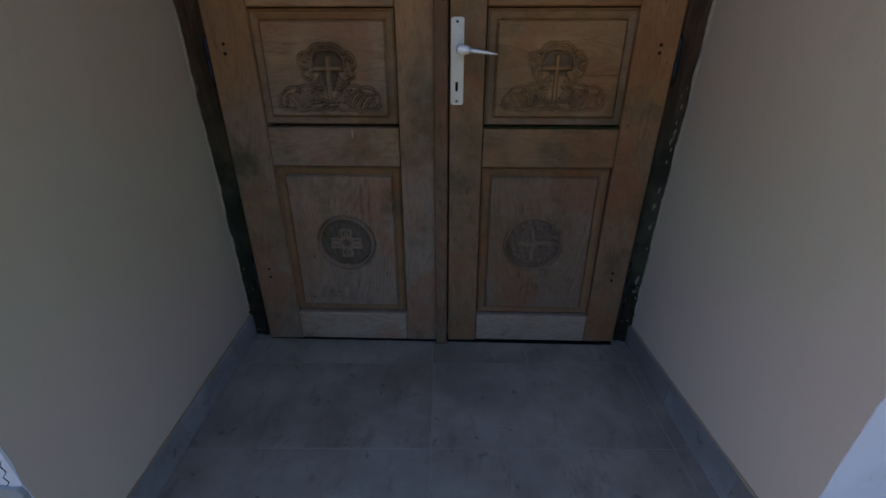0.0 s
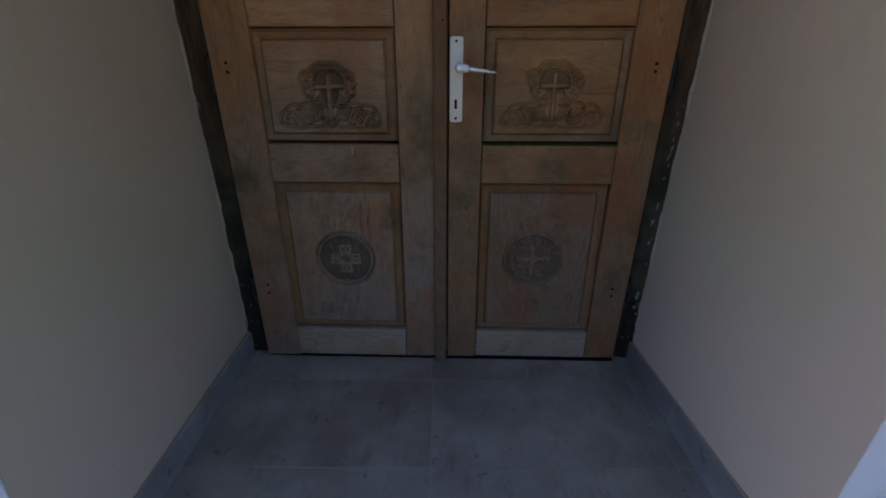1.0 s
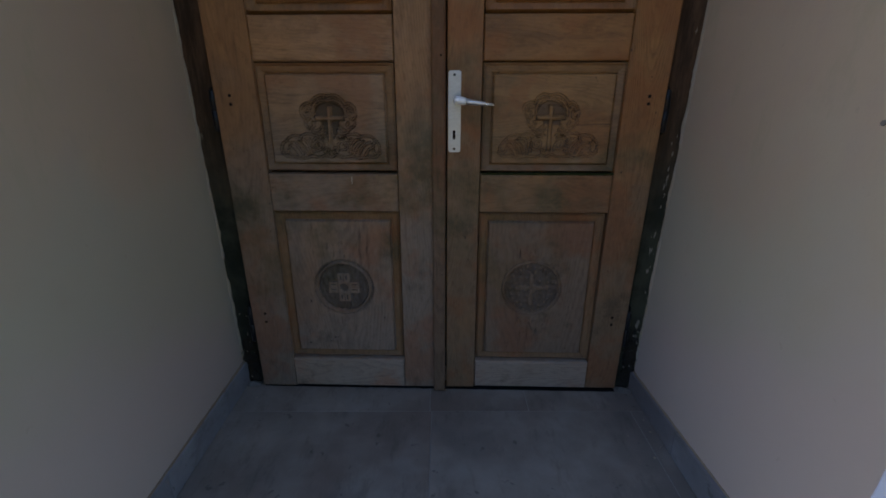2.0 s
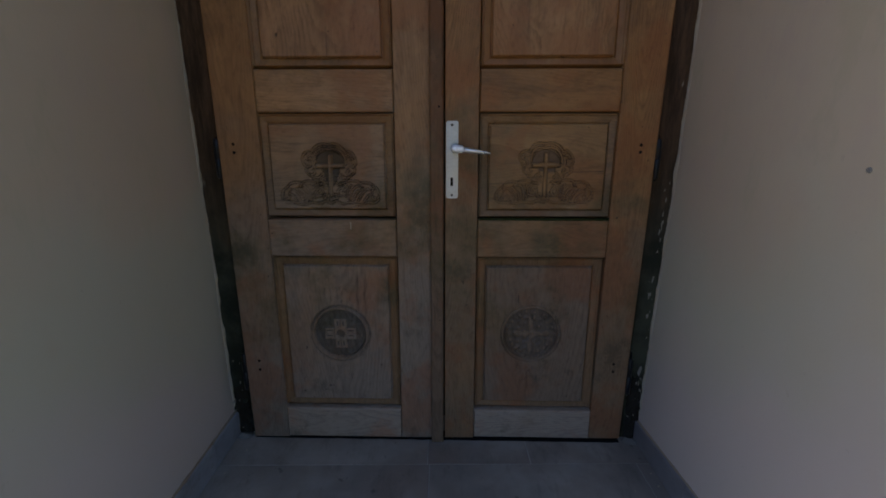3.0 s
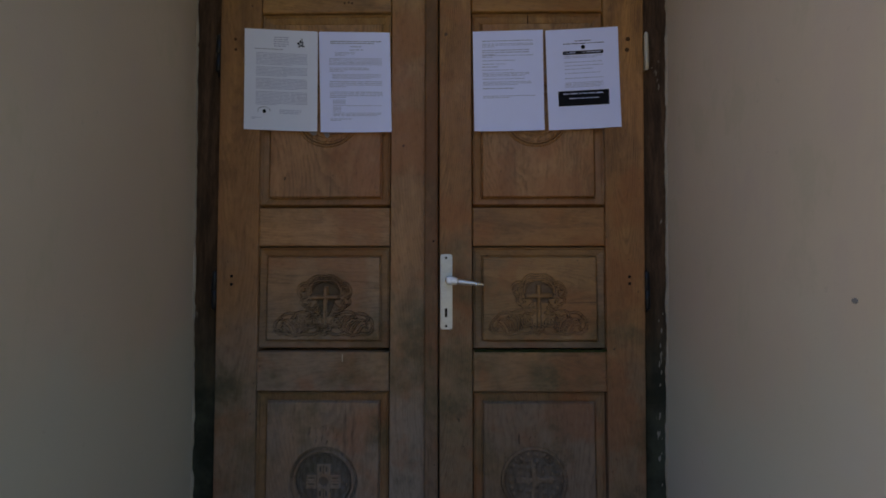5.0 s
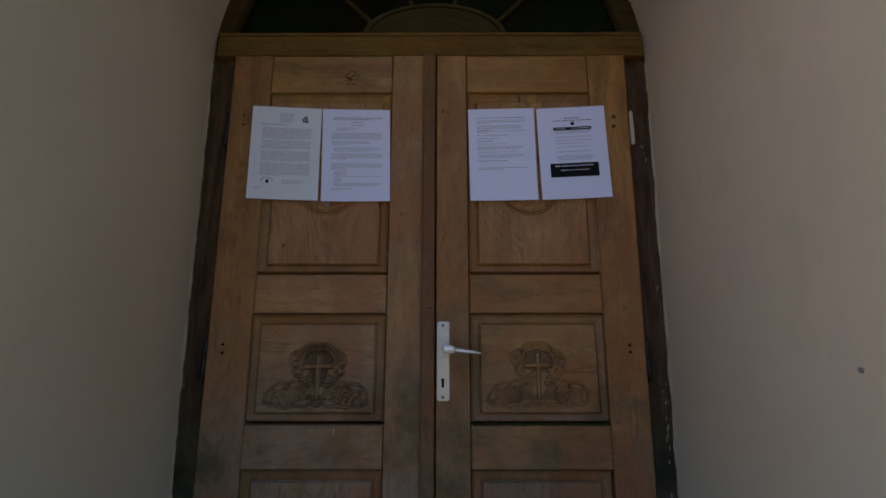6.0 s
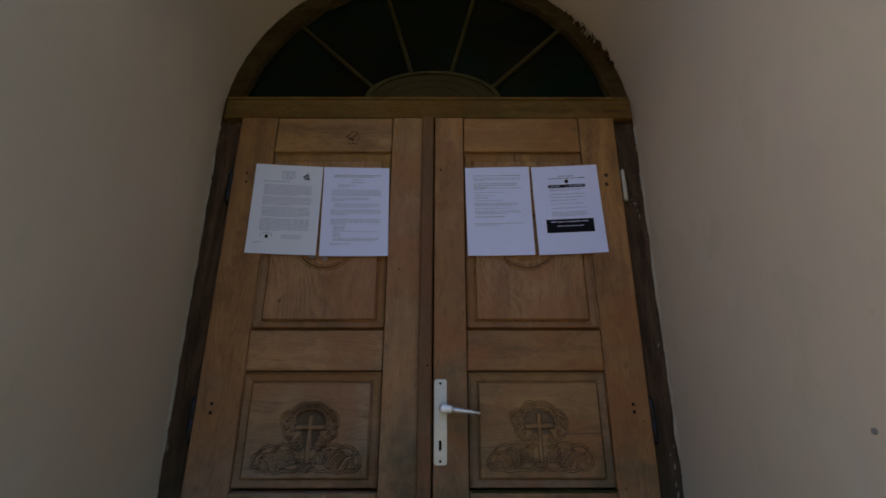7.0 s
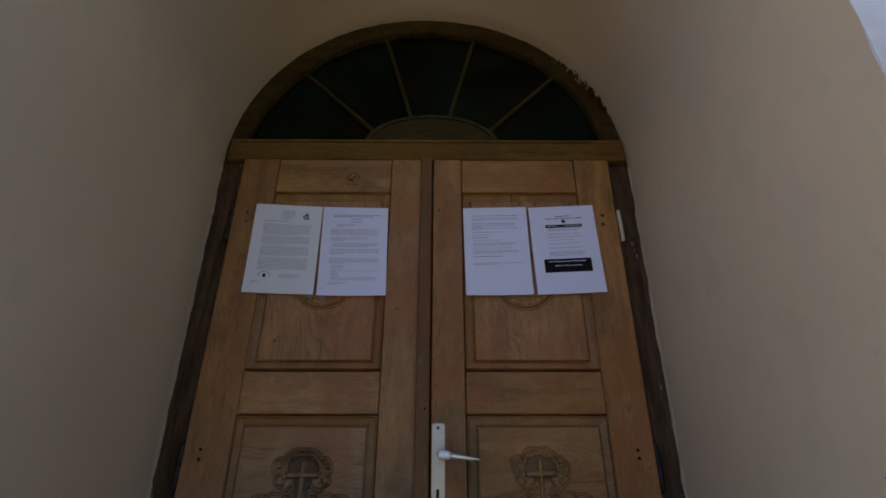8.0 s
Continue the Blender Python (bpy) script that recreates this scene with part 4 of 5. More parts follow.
def medal_latin(u, v):
    """A round medal with a slender flared cross, studs and a beaded lower rim."""
    r = np.hypot(u, v)
    inside = smooth(-r, -0.083, -0.079)
    h = -0.0040 * inside
    low = smooth(-v, -0.03, 0.02)
    h += bead(np.abs(r - 0.0865), 0.0036, 0.0058) * (0.45 + 0.55 * low)
    h += 0.0011 * (np.sin(251 * u + 77 * v) + np.sin(311 * v - 91 * u) * np.sin(143 * u + 0.7)) * inside
    h += bead(np.abs(r - 0.0775), 0.0026, 0.0020) * low
    flare = 0.0066 + 0.0012 * np.sin(160 * u + 90 * v) + 0.11 * np.maximum(0, np.maximum(np.abs(u), np.abs(v + 0.004)) - 0.018) ** 1.3
    up = np.maximum(np.abs(u) - flare, np.abs(v + 0.002) - 0.056)
    across = np.maximum(np.abs(v) - flare, np.abs(u) - 0.052)
    cross = np.minimum(up, across)
    h += 0.0042 * smooth(-cross, -0.0015, 0.0025)
    for i in range(22):
        a = 2 * math.pi * i / 22
        x, z = 0.066 * math.cos(a), 0.066 * math.sin(a)
        h += (0.0030 if z < 0.03 else 0.0004) * (0.55 + 0.45 * math.sin(7.3 * i)) * smooth(-np.hypot(u - x * (1 + 0.05 * math.sin(3.1 * i)), v - z), -0.0062, -0.0020) * smooth(cross, 0.002, 0.006)
    for s in (-1, 1):
        d = np.hypot(u - 0.043 * s, v - 0.055)
        h += bead(np.abs(d - 0.008), 0.0035, 0.0030)
    for x in (-0.036, 0.002, 0.040):
        h -= 0.0034 * smooth(-np.hypot((u - x) / 0.7, v - 0.050), -0.0085, -0.0050)
        h += 0.0030 * smooth(-np.hypot((u - x - 0.006) / 0.7, v - 0.053), -0.0070, -0.0040)
    for k in range(7):
        a = -0.9 + 0.3 * k
        line = [(0.094 * math.sin(a), 0.094 * math.cos(a)), ((0.101 + 0.006 * math.sin(5 * k)) * math.sin(a), (0.101 + 0.006 * math.sin(5 * k)) * math.cos(a))]
        h -= 0.0024 * np.exp(-((near(u, v, line) / 0.0016) ** 2))
    h += scuffs(u, v, 5, 9, 0.092, 0.112, 0.036) + scuffs(u, v, 6, 34, -0.185, -0.108, 0.024)
    return h, 0.0 * inside


def medal_wreath(u, v):
    """A round wreath of small leaves between two lines, darker in the deep cuts."""
    r, a = np.hypot(u, v), np.arctan2(v, u)
    band = smooth(-np.abs(r - 0.079), -0.0125, -0.0095)
    leaf = np.abs(np.sin(15 * a + 130 * (r - 0.079))) * (0.7 + 0.3 * np.sin(7 * a + 90 * r))
    h = -0.0014 * band + 0.0016 * leaf * band
    h += bead(np.abs(r - 0.0920), 0.0030, 0.0027) + bead(np.abs(r - 0.0840), 0.0026, 0.0030) + bead(np.abs(r - 0.0640), 0.0026, 0.0024)
    h -= 0.0018 * np.exp(-((np.minimum(np.abs(u), np.abs(v)) / 0.003) ** 2)) * smooth(-r, -0.05, -0.045)
    return h, 0.0 * band


def carved_panel(x0, x1, z0, z1, carve, step=0.0017):
    """A sunk panel with a bevelled margin and a raised, carved field."""
    nx, nz = int((x1 - x0) / step), int((z1 - z0) / step)
    X, Z = np.meshgrid(np.linspace(x0, x1, nx + 1), np.linspace(z0, z1, nz + 1))
    e = np.minimum(np.minimum(X - x0, x1 - X), np.minimum(Z - z0, z1 - Z))
    y = 0.0105 + 0.0085 * np.clip(e / 0.029, 0, 1) - 0.0110 * smooth(e, 0.0292, 0.0322) + 0.0046 * np.exp(-(((e - 0.0290) / 0.0020) ** 2))
    foot = np.exp(-(((Z - z0) / 0.0068) ** 4))
    y += 0.006 * np.exp(-(((e - 0.0068) / 0.0012) ** 2)) - 0.007 * np.exp(-(((e - 0.0038) / 0.0019) ** 4)) * (1 - foot)
    y += 0.015 * np.exp(-((e / 0.0028) ** 2)) + 0.021 * foot
    h, inside = carve(X, Z)
    y = y - 1.5 * h
    verts = [(float(a), float(b), float(c)) for a, b, c in zip(X.ravel(), y.ravel(), Z.ravel())]
    w = nx + 1
    faces = [(j * w + i, j * w + i + 1, (j + 1) * w + i + 1, (j + 1) * w + i) for j in range(nz) for i in range(nx)]
    rim = [i for i in range(w)] + [j * w + nx for j in range(1, nz + 1)] + [nz * w + i for i in range(nx - 1, -1, -1)] + [j * w for j in range(nz - 1, 0, -1)]
    base = len(verts)
    verts += [(verts[i][0], 0.065, verts[i][2]) for i in rim]
    n = len(rim)
    for k in range(n):
        faces.append((rim[k], base + k, base + (k + 1) % n, rim[(k + 1) % n]))
    faces.append(tuple(base + k for k in range(n)))
    # Depth picks the wood: deep cuts take the darker one, margins their own.
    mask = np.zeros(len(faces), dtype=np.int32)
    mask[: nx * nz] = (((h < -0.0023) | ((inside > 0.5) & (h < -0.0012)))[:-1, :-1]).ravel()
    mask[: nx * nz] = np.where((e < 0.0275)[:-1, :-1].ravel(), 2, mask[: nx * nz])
    return verts, faces, mask


def panel(x0, x1, z0, z1, carve, materials, parent, label):
    verts, faces, mask = carved_panel(x0, x1, z0, z1, carve)
    me = bpy.data.meshes.new("panel")
    me.from_pydata(verts, [], faces)
    for m in materials:
        me.materials.append(m)
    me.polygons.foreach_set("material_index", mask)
    me.shade_smooth()
    ob = new("panel", me)
    ob.parent = parent
    return tagged(ob, label)


# ---- the two door leaves ----
Z_RAILS = ((LEAF_Z0, 0.114), (0.620, 0.7305), (1.028, 1.139), (1.716, LEAF_Z1))
Z_PANELS = ((0.114, 0.620), (0.7305, 1.028), (1.139, 1.716))


def hinge(parent, x, z0, z1, material, label):
    r = 0.0064 if material is M_CREAM else 0.0085
    h = part("hinge", tube([((x, 0.004, z0), 0.003, 0.003), ((x, 0.004, z0 + 0.004), 0.88 * r, 0.88 * r), ((x, 0.004, (z0 + z1) / 2 - 0.001), r, r),
                            ((x, 0.004, (z0 + z1) / 2), 0.82 * r, 0.82 * r), ((x, 0.004, (z0 + z1) / 2 + 0.001), r, r),
                            ((x, 0.004, z1 - 0.004), 0.88 * r, 0.88 * r), ((x, 0.004, z1), 0.003, 0.003)], 12), material, parent, label, True)
    cut = random.Random(int(1000 * z0) + (7 if x > 0 else 0))
    s = -1 if x < 0 else 1
    line = [(z0 - 0.012, 0.006), (z0 - 0.004, 0.013), (z0 + 0.020, 0.015), ((z0 + z1) / 2, 0.014), (z1 - 0.016, 0.016), (z1 + 0.005, 0.013), (z1 + 0.014, 0.005)]
    pts = [(x - s * 0.004, z0 - 0.010)] + [(x + s * (w + cut.uniform(-0.002, 0.002)), z) for z, w in line] + [(x - s * 0.004, z1 + 0.012)]
    # Thin black plate set on the jamb for the notch round the hinge.
    if material is not M_CREAM:
        part("hinge_mortise", prism(pts, 0.0284, 0.0320), M_GAP_BLACK, parent)
    part("hinge_leaf", block(x - 0.003, x + 0.003, 0.006, 0.032, z0 + 0.006, z1 - 0.006, 0.001), material, h)


def peg_hole(parent, x, z, r=0.0042):
    part("peg", disc(x, z, r * 1.1, -0.0004, 0.004, 9, 0.0002), M_SCORCH if z > 1.5 else M_DARK, parent)


def leaf(side):
    """One leaf: outer and inner stile, four rails, three carved panels."""
    left = side < 0
    ob = tagged(new("door_1" if left else "door_2"), "closed honey-brown carved wooden door leaf, weathered grey below" if left
                else "closed carved wooden door leaf with an aluminium lever handle", "door", group="pair of door leaves", kind="structure")
    xi0, xi1 = (-0.114, -0.002) if left else (0.025, 0.118)
    bot = lambda x: LEAF_Z0 - 0.004 + 0.012 * (x + 0.6) / 1.2
    a, b = (leaf_left, -0.4985) if left else (leaf_right, 0.5025)
    m_stile, m_rail = (M_STILE, M_RAIL) if left else (M_STILE_B, M_RAIL_B)
    part("stile", prism([(a(0), bot(a(0))), (b - side * 0.014, bot(b)), (b, LEAF_Z1), (a(1.85), LEAF_Z1)] if left else
                        [(b - 0.014, bot(b)), (a(0), bot(a(0))), (a(1.85), LEAF_Z1), (b, LEAF_Z1)], 0.0, 0.045, 0.0042, steps=3), M_STILE_OUT if left else m_stile, ob)
    part("stile", prism([(xi0, bot(xi0)), (xi1, bot(xi1)), (xi1, LEAF_Z1), (xi0, LEAF_Z1)], 0.0, 0.045, 0.0042, steps=3), m_stile, ob)
    x0, x1 = (b + 0.0016, xi0 - 0.0016) if left else (xi1 + 0.0016, b - 0.0016)
    for i, (z0, z1) in enumerate(Z_RAILS):
        taper = 0.011 * (1 - z0 / 1.7)
        q0, q1 = (x0 + taper, x1) if left else (x0, x1 - taper)
        z0 = bot((q0 + q1) / 2) if i == 0 else z0
        part("rail", prism(rect(q0, q1, z0, z1), 0.0012, 0.045, 0.0075, steps=4), M_SILL_RAIL if i == 0 else m_rail, ob,
             "pale bleached bottom rail" if i == 0 else "")
    cx = (x0 + x1) / 2
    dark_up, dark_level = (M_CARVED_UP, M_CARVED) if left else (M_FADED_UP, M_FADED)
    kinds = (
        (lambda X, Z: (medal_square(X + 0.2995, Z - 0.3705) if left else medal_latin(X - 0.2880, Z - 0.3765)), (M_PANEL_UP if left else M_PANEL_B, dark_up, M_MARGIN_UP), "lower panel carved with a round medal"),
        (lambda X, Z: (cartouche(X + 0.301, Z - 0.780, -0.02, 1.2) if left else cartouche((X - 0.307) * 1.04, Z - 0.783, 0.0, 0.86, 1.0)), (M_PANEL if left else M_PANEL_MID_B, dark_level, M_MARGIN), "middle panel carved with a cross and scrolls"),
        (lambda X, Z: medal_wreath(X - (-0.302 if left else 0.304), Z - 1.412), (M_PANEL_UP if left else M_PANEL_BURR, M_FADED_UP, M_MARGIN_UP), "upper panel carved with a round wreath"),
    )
    for (z0, z1), (carve, mats, text) in zip(Z_PANELS, kinds):
        q0, q1 = x0 - 0.0010, x1 + 0.0010
        if z0 < 0.6:
            q0, q1 = (q0 + 0.007, q1) if left else (q0, q1 - 0.012)
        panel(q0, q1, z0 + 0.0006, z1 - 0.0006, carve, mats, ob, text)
    return ob


door_l, door_r = leaf(-1), leaf(1)
part("astragal", prism(rect(-0.017, 0.0215, 0.004, 1.842), -0.016, 0.001, 0.0095, steps=5), M_STRIP, door_l, "dark half-round closing strip")
part("screw", disc(0.0090, 1.041, 0.0030, -0.0164, -0.012, 9, 0.0003), M_DARK, door_l)
for z0, z1, xl, xr in ((1.540, 1.652, -0.623, 0.6265), (0.848, 0.958, -0.6155, 0.6105), (0.175, 0.302, -0.6085, 0.5985)):
    hinge(door_l, xl, z0, z1, M_IRON, "black iron hinge")
    hinge(door_r, xr, z0, z1, M_CREAM if z0 > 1.5 else M_IRON, "cream painted hinge" if z0 > 1.5 else "black iron hinge")
for x, z in ((-0.566, 0.943), (-0.566, 0.920), (-0.559, 0.280), (-0.559, 0.250), (-0.573, 1.637), (-0.571, 1.606), (-0.006, 1.770), (0.004, 1.768)):
    peg_hole(door_l, x, z, 0.0042 if x < -0.1 else 0.0028)
for x, z in ((0.561, 0.941), (0.561, 0.922), (0.547, 0.282), (0.547, 0.257), (0.572, 1.630), (0.569, 1.598)):
    peg_hole(door_r, x, z, 0.0062 if z > 1.5 else 0.0042)
# a scorched scrawl on the top rail, a pale nick on the rail below the cross
SCRAWL = (((-0.268, 1.772), (-0.258, 1.780), (-0.247, 1.792)), ((-0.266, 1.771), (-0.252, 1.768), (-0.243, 1.758)), ((-0.248, 1.793), (-0.232, 1.786), (-0.222, 1.776)), ((-0.226, 1.775), (-0.224, 1.765), (-0.231, 1.756)))
for pts in SCRAWL:
    part("scratch", tube([((x, 0.0016, z), 0.0014, 0.0011) for x, z in curve(pts, 6)], 6), M_SCORCH, door_l)
for x, z, r in ((-0.254, 1.745, 0.0036), (-0.242, 1.747, 0.0034), (-0.232, 1.744, 0.0038), (-0.244, 1.760, 0.0044)):
    part("scratch", disc(x, z, r, 0.0008, 0.004, 7, 0.0003), M_SCORCH, door_l)
smudge = random.Random(21)
for i in range(7):
    x, z, a = smudge.uniform(-0.262, -0.234), smudge.uniform(1.758, 1.786), smudge.uniform(-0.6, 1.3)
    c, q = 0.009 * math.cos(a), 0.009 * math.sin(a)
    part("scratch", tube([((x - c, 0.0016, z - q), 0.0008, 0.0008), ((x, 0.0014, z + 0.002), 0.0022, 0.0014), ((x + c, 0.0016, z + q), 0.0007, 0.0007)], 6), M_SCORCH, door_l)
part("nick", block(-0.2492, -0.2462, -0.0002, 0.003, 0.702, 0.724, 0.0008), M_EDGE, door_l, "pale scratch on the rail")
part("crack", block(0.2836, 0.2856, 0.0095, 0.0125, 1.655, 1.7145), M_DARK, door_r)

rows = [((x, 0.0065 + 0.0015 * rough(x, 0.2, 0, 40), 0.7330 + 0.0012 * rough(x, 0.7, 0, 30)), 0.0038 + 0.0016 * rough(x, 0.5, 0, 55), 0.0038) for x in np.linspace(0.124, 0.494, 90)]
part("moss", tube(rows, 7), M_MOSS, door_r, "thin line of dark green moss", True)

# a black strip puts in the shade under the leaves
bm = bmesh.new()
rows = []
for x in np.linspace(-0.598, 0.592, 120):
    z = 0.0012 + 0.0006 * rough(x, 0.4, 0, 40)
    rows.append([bm.verts.new((x, y, h)) for y, h in ((0.0035 + 0.003 * rough(x, 0.9, 0, 30), 0.0006), (0.010, z), (0.050, z + 0.001), (0.050, 0.0002))])
for p, q in zip(rows, rows[1:]):
    for j in range(3):
        bm.faces.new((p[j], p[j + 1], q[j + 1], q[j]))
tagged(link("gap_shade", bm, M_GAP_BLACK), "dark strip painting in the shade under the closed door leaves", "dirt", kind="stuff")

# ---- handle ----
def rounded(x0, x1, z0, z1, r, n=5):
    pts = []
    for cx, cz, a in ((x1 - r, z1 - r, 0), (x0 + r, z1 - r, 90), (x0 + r, z0 + r, 180), (x1 - r, z0 + r, 270)):
        pts += [(cx + r * math.cos(radians(a + 90 * i / n)), cz + r * math.sin(radians(a + 90 * i / n))) for i in range(n + 1)]
    return pts


plate = part("handle_plate", prism(rounded(0.0285, 0.0620, 0.794, 1.005, 0.006), -0.005, 0.0, 0.0016, steps=2), M_STEEL, door_r, "scratched aluminium long plate")
for z in (0.8035, 0.9945):
    part("screw", disc(0.0445, z, 0.0036, -0.0062, -0.004, 12, 0.0008), M_IRON, plate)
part("keyhole", prism(rounded(0.0405, 0.0480, 0.828, 0.853, 0.0037), -0.0054, -0.004), M_DARK, plate)
part("lever_hub", tube([((0.0445, -0.048, 0.9317), 0.005, 0.006), ((0.0458, -0.048, 0.9315), 0.0090, 0.010), ((0.050, -0.049, 0.931), 0.0108, 0.0120), ((0.066, -0.050, 0.9300), 0.0104, 0.0116),
                        ((0.0735, -0.050, 0.9291), 0.0090, 0.009), ((0.0750, -0.050, 0.9289), 0.0072, 0.007)], 18), M_HUB, plate, "bright rounded lever hub", True)
part("lever", tube([((0.0705, -0.050, 0.9293), 0.0074, 0.0074), ((0.095, -0.049, 0.9262), 0.0066, 0.006), ((0.125, -0.047, 0.9225), 0.0050, 0.005),
                    ((0.146, -0.045, 0.9200), 0.0036, 0.004), ((0.149, -0.045, 0.9197), 0.0015, 0.002)], 16), M_LEVER, plate, "tapered aluminium lever", True)
neck = bmesh.new()
bmesh.ops.create_cone(neck, cap_ends=True, segments=20, radius1=0.012, radius2=0.0085, depth=0.046, matrix=Matrix.Translation((0.053, -0.027, 0.931)) @ Matrix.Rotation(radians(90), 4, "X"))
part("neck", neck, M_STEEL, plate, smooth=True)


# ---- paper notices taped to the leaves ----
def sheet_point(c, u, v, lift=0.0):
    """A place on a slightly curled sheet; u runs across, v down."""
    (ax, az), (bx, bz), (cx, cz), (dx, dz) = c
    x = (ax * (1 - u) + bx * u) * (1 - v) + (cx * (1 - u) + dx * u) * v
    z = (az * (1 - u) + bz * u) * (1 - v) + (cz * (1 - u) + dz * u) * v
    curl = 0.0016 + 0.0035 * v ** 3 * abs(2 * u - 1) ** 2 + 0.0012 * rough(x, 0.5, z, 9)
    return Vector((x, -curl - lift, z))


def notice(corners, material, label):
    bm = bmesh.new()
    nu, nv = 14, 20
    g = [[[bm.verts.new(sheet_point(corners, i / nu, j / nv, -k)) for i in range(nu + 1)] for j in range(nv + 1)] for k in (0.0, 0.0003)]
    for j in range(nv):
        for i in range(nu):
            for k in (0, 1):
                bm.faces.new((g[k][j][i], g[k][j][i + 1], g[k][j + 1][i + 1], g[k][j + 1][i]))
    for i in range(nu):
        for j in (0, nv):
            bm.faces.new((g[0][j][i], g[0][j][i + 1], g[1][j][i + 1], g[1][j][i]))
    for j in range(nv):
        for i in (0, nu):
            bm.faces.new((g[0][j][i], g[0][j + 1][i], g[1][j + 1][i], g[1][j][i]))
    return tagged(link("notice", bm, material), label, "notice", "notices on the door")


def bars(name, corners, cells, material, parent, label="", lift=0.0003):
    """Printed bars that lie on a sheet: cells of (u0, u1, v0, v1)."""
    bm = bmesh.new()
    for u0, u1, v0, v1 in cells:
        n = max(1, int((u1 - u0) / 0.06))
        top = [bm.verts.new(sheet_point(corners, u0 + (u1 - u0) * i / n, v0, lift)) for i in range(n + 1)]
        low = [bm.verts.new(sheet_point(corners, u0 + (u1 - u0) * i / n, v1, lift)) for i in range(n + 1)]
        for i in range(n):
            bm.faces.new((top[i], top[i + 1], low[i + 1], low[i]))
    return tagged(part(name, bm, material, parent, label), kind="stuff")


def blob(name, corners, outline, material, parent, label="", lift=0.0003):
    bm = bmesh.new()
    bm.faces.new([bm.verts.new(sheet_point(corners, u, v, lift)) for u, v in outline])
    return part(name, bm, material, parent, label)


rng = random.Random(7)


def paragraph(u0, u1, v0, v1, pitch=0.0135, last=0.5):
    """Lines broken into words."""
    cells = []
    v = v0
    while v < v1:
        end = u1 if v + pitch < v1 else u0 + (u1 - u0) * last
        u = u0
        while u < end - 0.01:
            w = rng.uniform(0.03, 0.11)
            cells.append((u, min(u + w, end), v, v + pitch * 0.42))
            u += w + 0.012
        v += pitch
    return cells


def oval(cu, cv, ru, rv, n=20, a0=0.0, a1=2 * math.pi):
    return [(cu + ru * math.cos(a0 + (a1 - a0) * i / n), cv + rv * math.sin(a0 + (a1 - a0) * i / n)) for i in range(n)]


C1 = ((-0.546, 1.669), (-0.331, 1.657), (-0.540, 1.367), (-0.327, 1.359))
C2 = ((-0.328, 1.657), (-0.120, 1.653), (-0.317, 1.357), (-0.112, 1.357))
C3 = ((0.122, 1.654), (0.326, 1.659), (0.126, 1.358), (0.327, 1.361))
C4 = ((0.333, 1.656), (0.543, 1.667), (0.339, 1.360), (0.547, 1.370))
n1 = notice(C1, M_PAPER_IVORY, "ivory printed sheet with crest and round stamp taped to the door")
n2 = notice(C2, M_PAPER, "white printed sheet of dense text taped to the door")
n3 = notice(C3, M_PAPER, "white printed sheet with a blank lower third taped to the door")
n4 = notice(C4, M_PAPER, "white poster with a black text box taped to the door")
bars("text_block", C1, paragraph(0.40, 0.60, 0.07, 0.165, 0.022, 0.8) + paragraph(0.16, 0.86, 0.235, 0.36, 0.0140, 0.7) + paragraph(0.16, 0.86, 0.375, 0.47, 0.0140, 0.6) + paragraph(0.16, 0.86, 0.49, 0.60, 0.0140, 0.8) + paragraph(0.16, 0.86, 0.62, 0.75, 0.0140, 0.4) + paragraph(0.48, 0.78, 0.795, 0.83, 0.016, 0.9), M_PRINT_FAINT, n1)
bars("headline", C1, paragraph(0.14, 0.52, 0.193, 0.205, 0.016, 1.0), M_PRINT, n1)
bars("small_print", C1, paragraph(0.10, 0.24, 0.875, 0.90, 0.013), M_PRINT_FAINT, n1)
for du, dv, ru, rv in ((0.0, -0.018, 0.016, 0.016), (-0.030, 0.0, 0.020, 0.013), (0.028, -0.008, 0.014, 0.018), (0.006, 0.020, 0.020, 0.011), (0.036, 0.026, 0.018, 0.012), (-0.020, 0.030, 0.010, 0.012), (0.020, -0.040, 0.006, 0.014)):
    blob("crest", C1, [(0.765 + du + 1.25 * ru * (1.0 if i % 2 else 0.6) * math.cos(i * math.pi / 5), 0.130 + dv + 1.25 * rv * (1.0 if i % 2 else 0.6) * math.sin(i * math.pi / 5)) for i in range(10)], M_INK, n1)
ring_out, ring_in = oval(0.27, 0.81, 0.085, 0.040, 24, math.pi * 0.9, math.pi * 2.1), oval(0.27, 0.81, 0.076, 0.034, 24, math.pi * 0.9, math.pi * 2.1)
blob("stamp_ring", C1, ring_out + ring_in[::-1], M_PRINT, n1)
blob("stamp", C1, oval(0.275, 0.815, 0.025, 0.022, 10), M_INK, n1, "dark stamp")
bars("text_block", C2, paragraph(0.22, 0.50, 0.205, 0.235, 0.014) + paragraph(0.14, 0.88, 0.265, 0.335, 0.0125, 1.0) + paragraph(0.14, 0.70, 0.36, 0.40, 0.016, 0.35)
     + paragraph(0.18, 0.86, 0.425, 0.475, 0.0125, 0.8) + paragraph(0.14, 0.88, 0.495, 0.56, 0.017, 0.3) + paragraph(0.14, 0.88, 0.60, 0.66, 0.017, 0.3)
     + paragraph(0.18, 0.36, 0.68, 0.725, 0.0125, 1.0) + paragraph(0.18, 0.86, 0.735, 0.744, 0.0125, 1.0) + paragraph(0.18, 0.29, 0.752, 0.80, 0.0125, 1.0) + paragraph(0.18, 0.86, 0.808, 0.84, 0.0125, 0.9) + paragraph(0.14, 0.44, 0.865, 0.89, 0.014), M_PRINT_FAINT, n2)
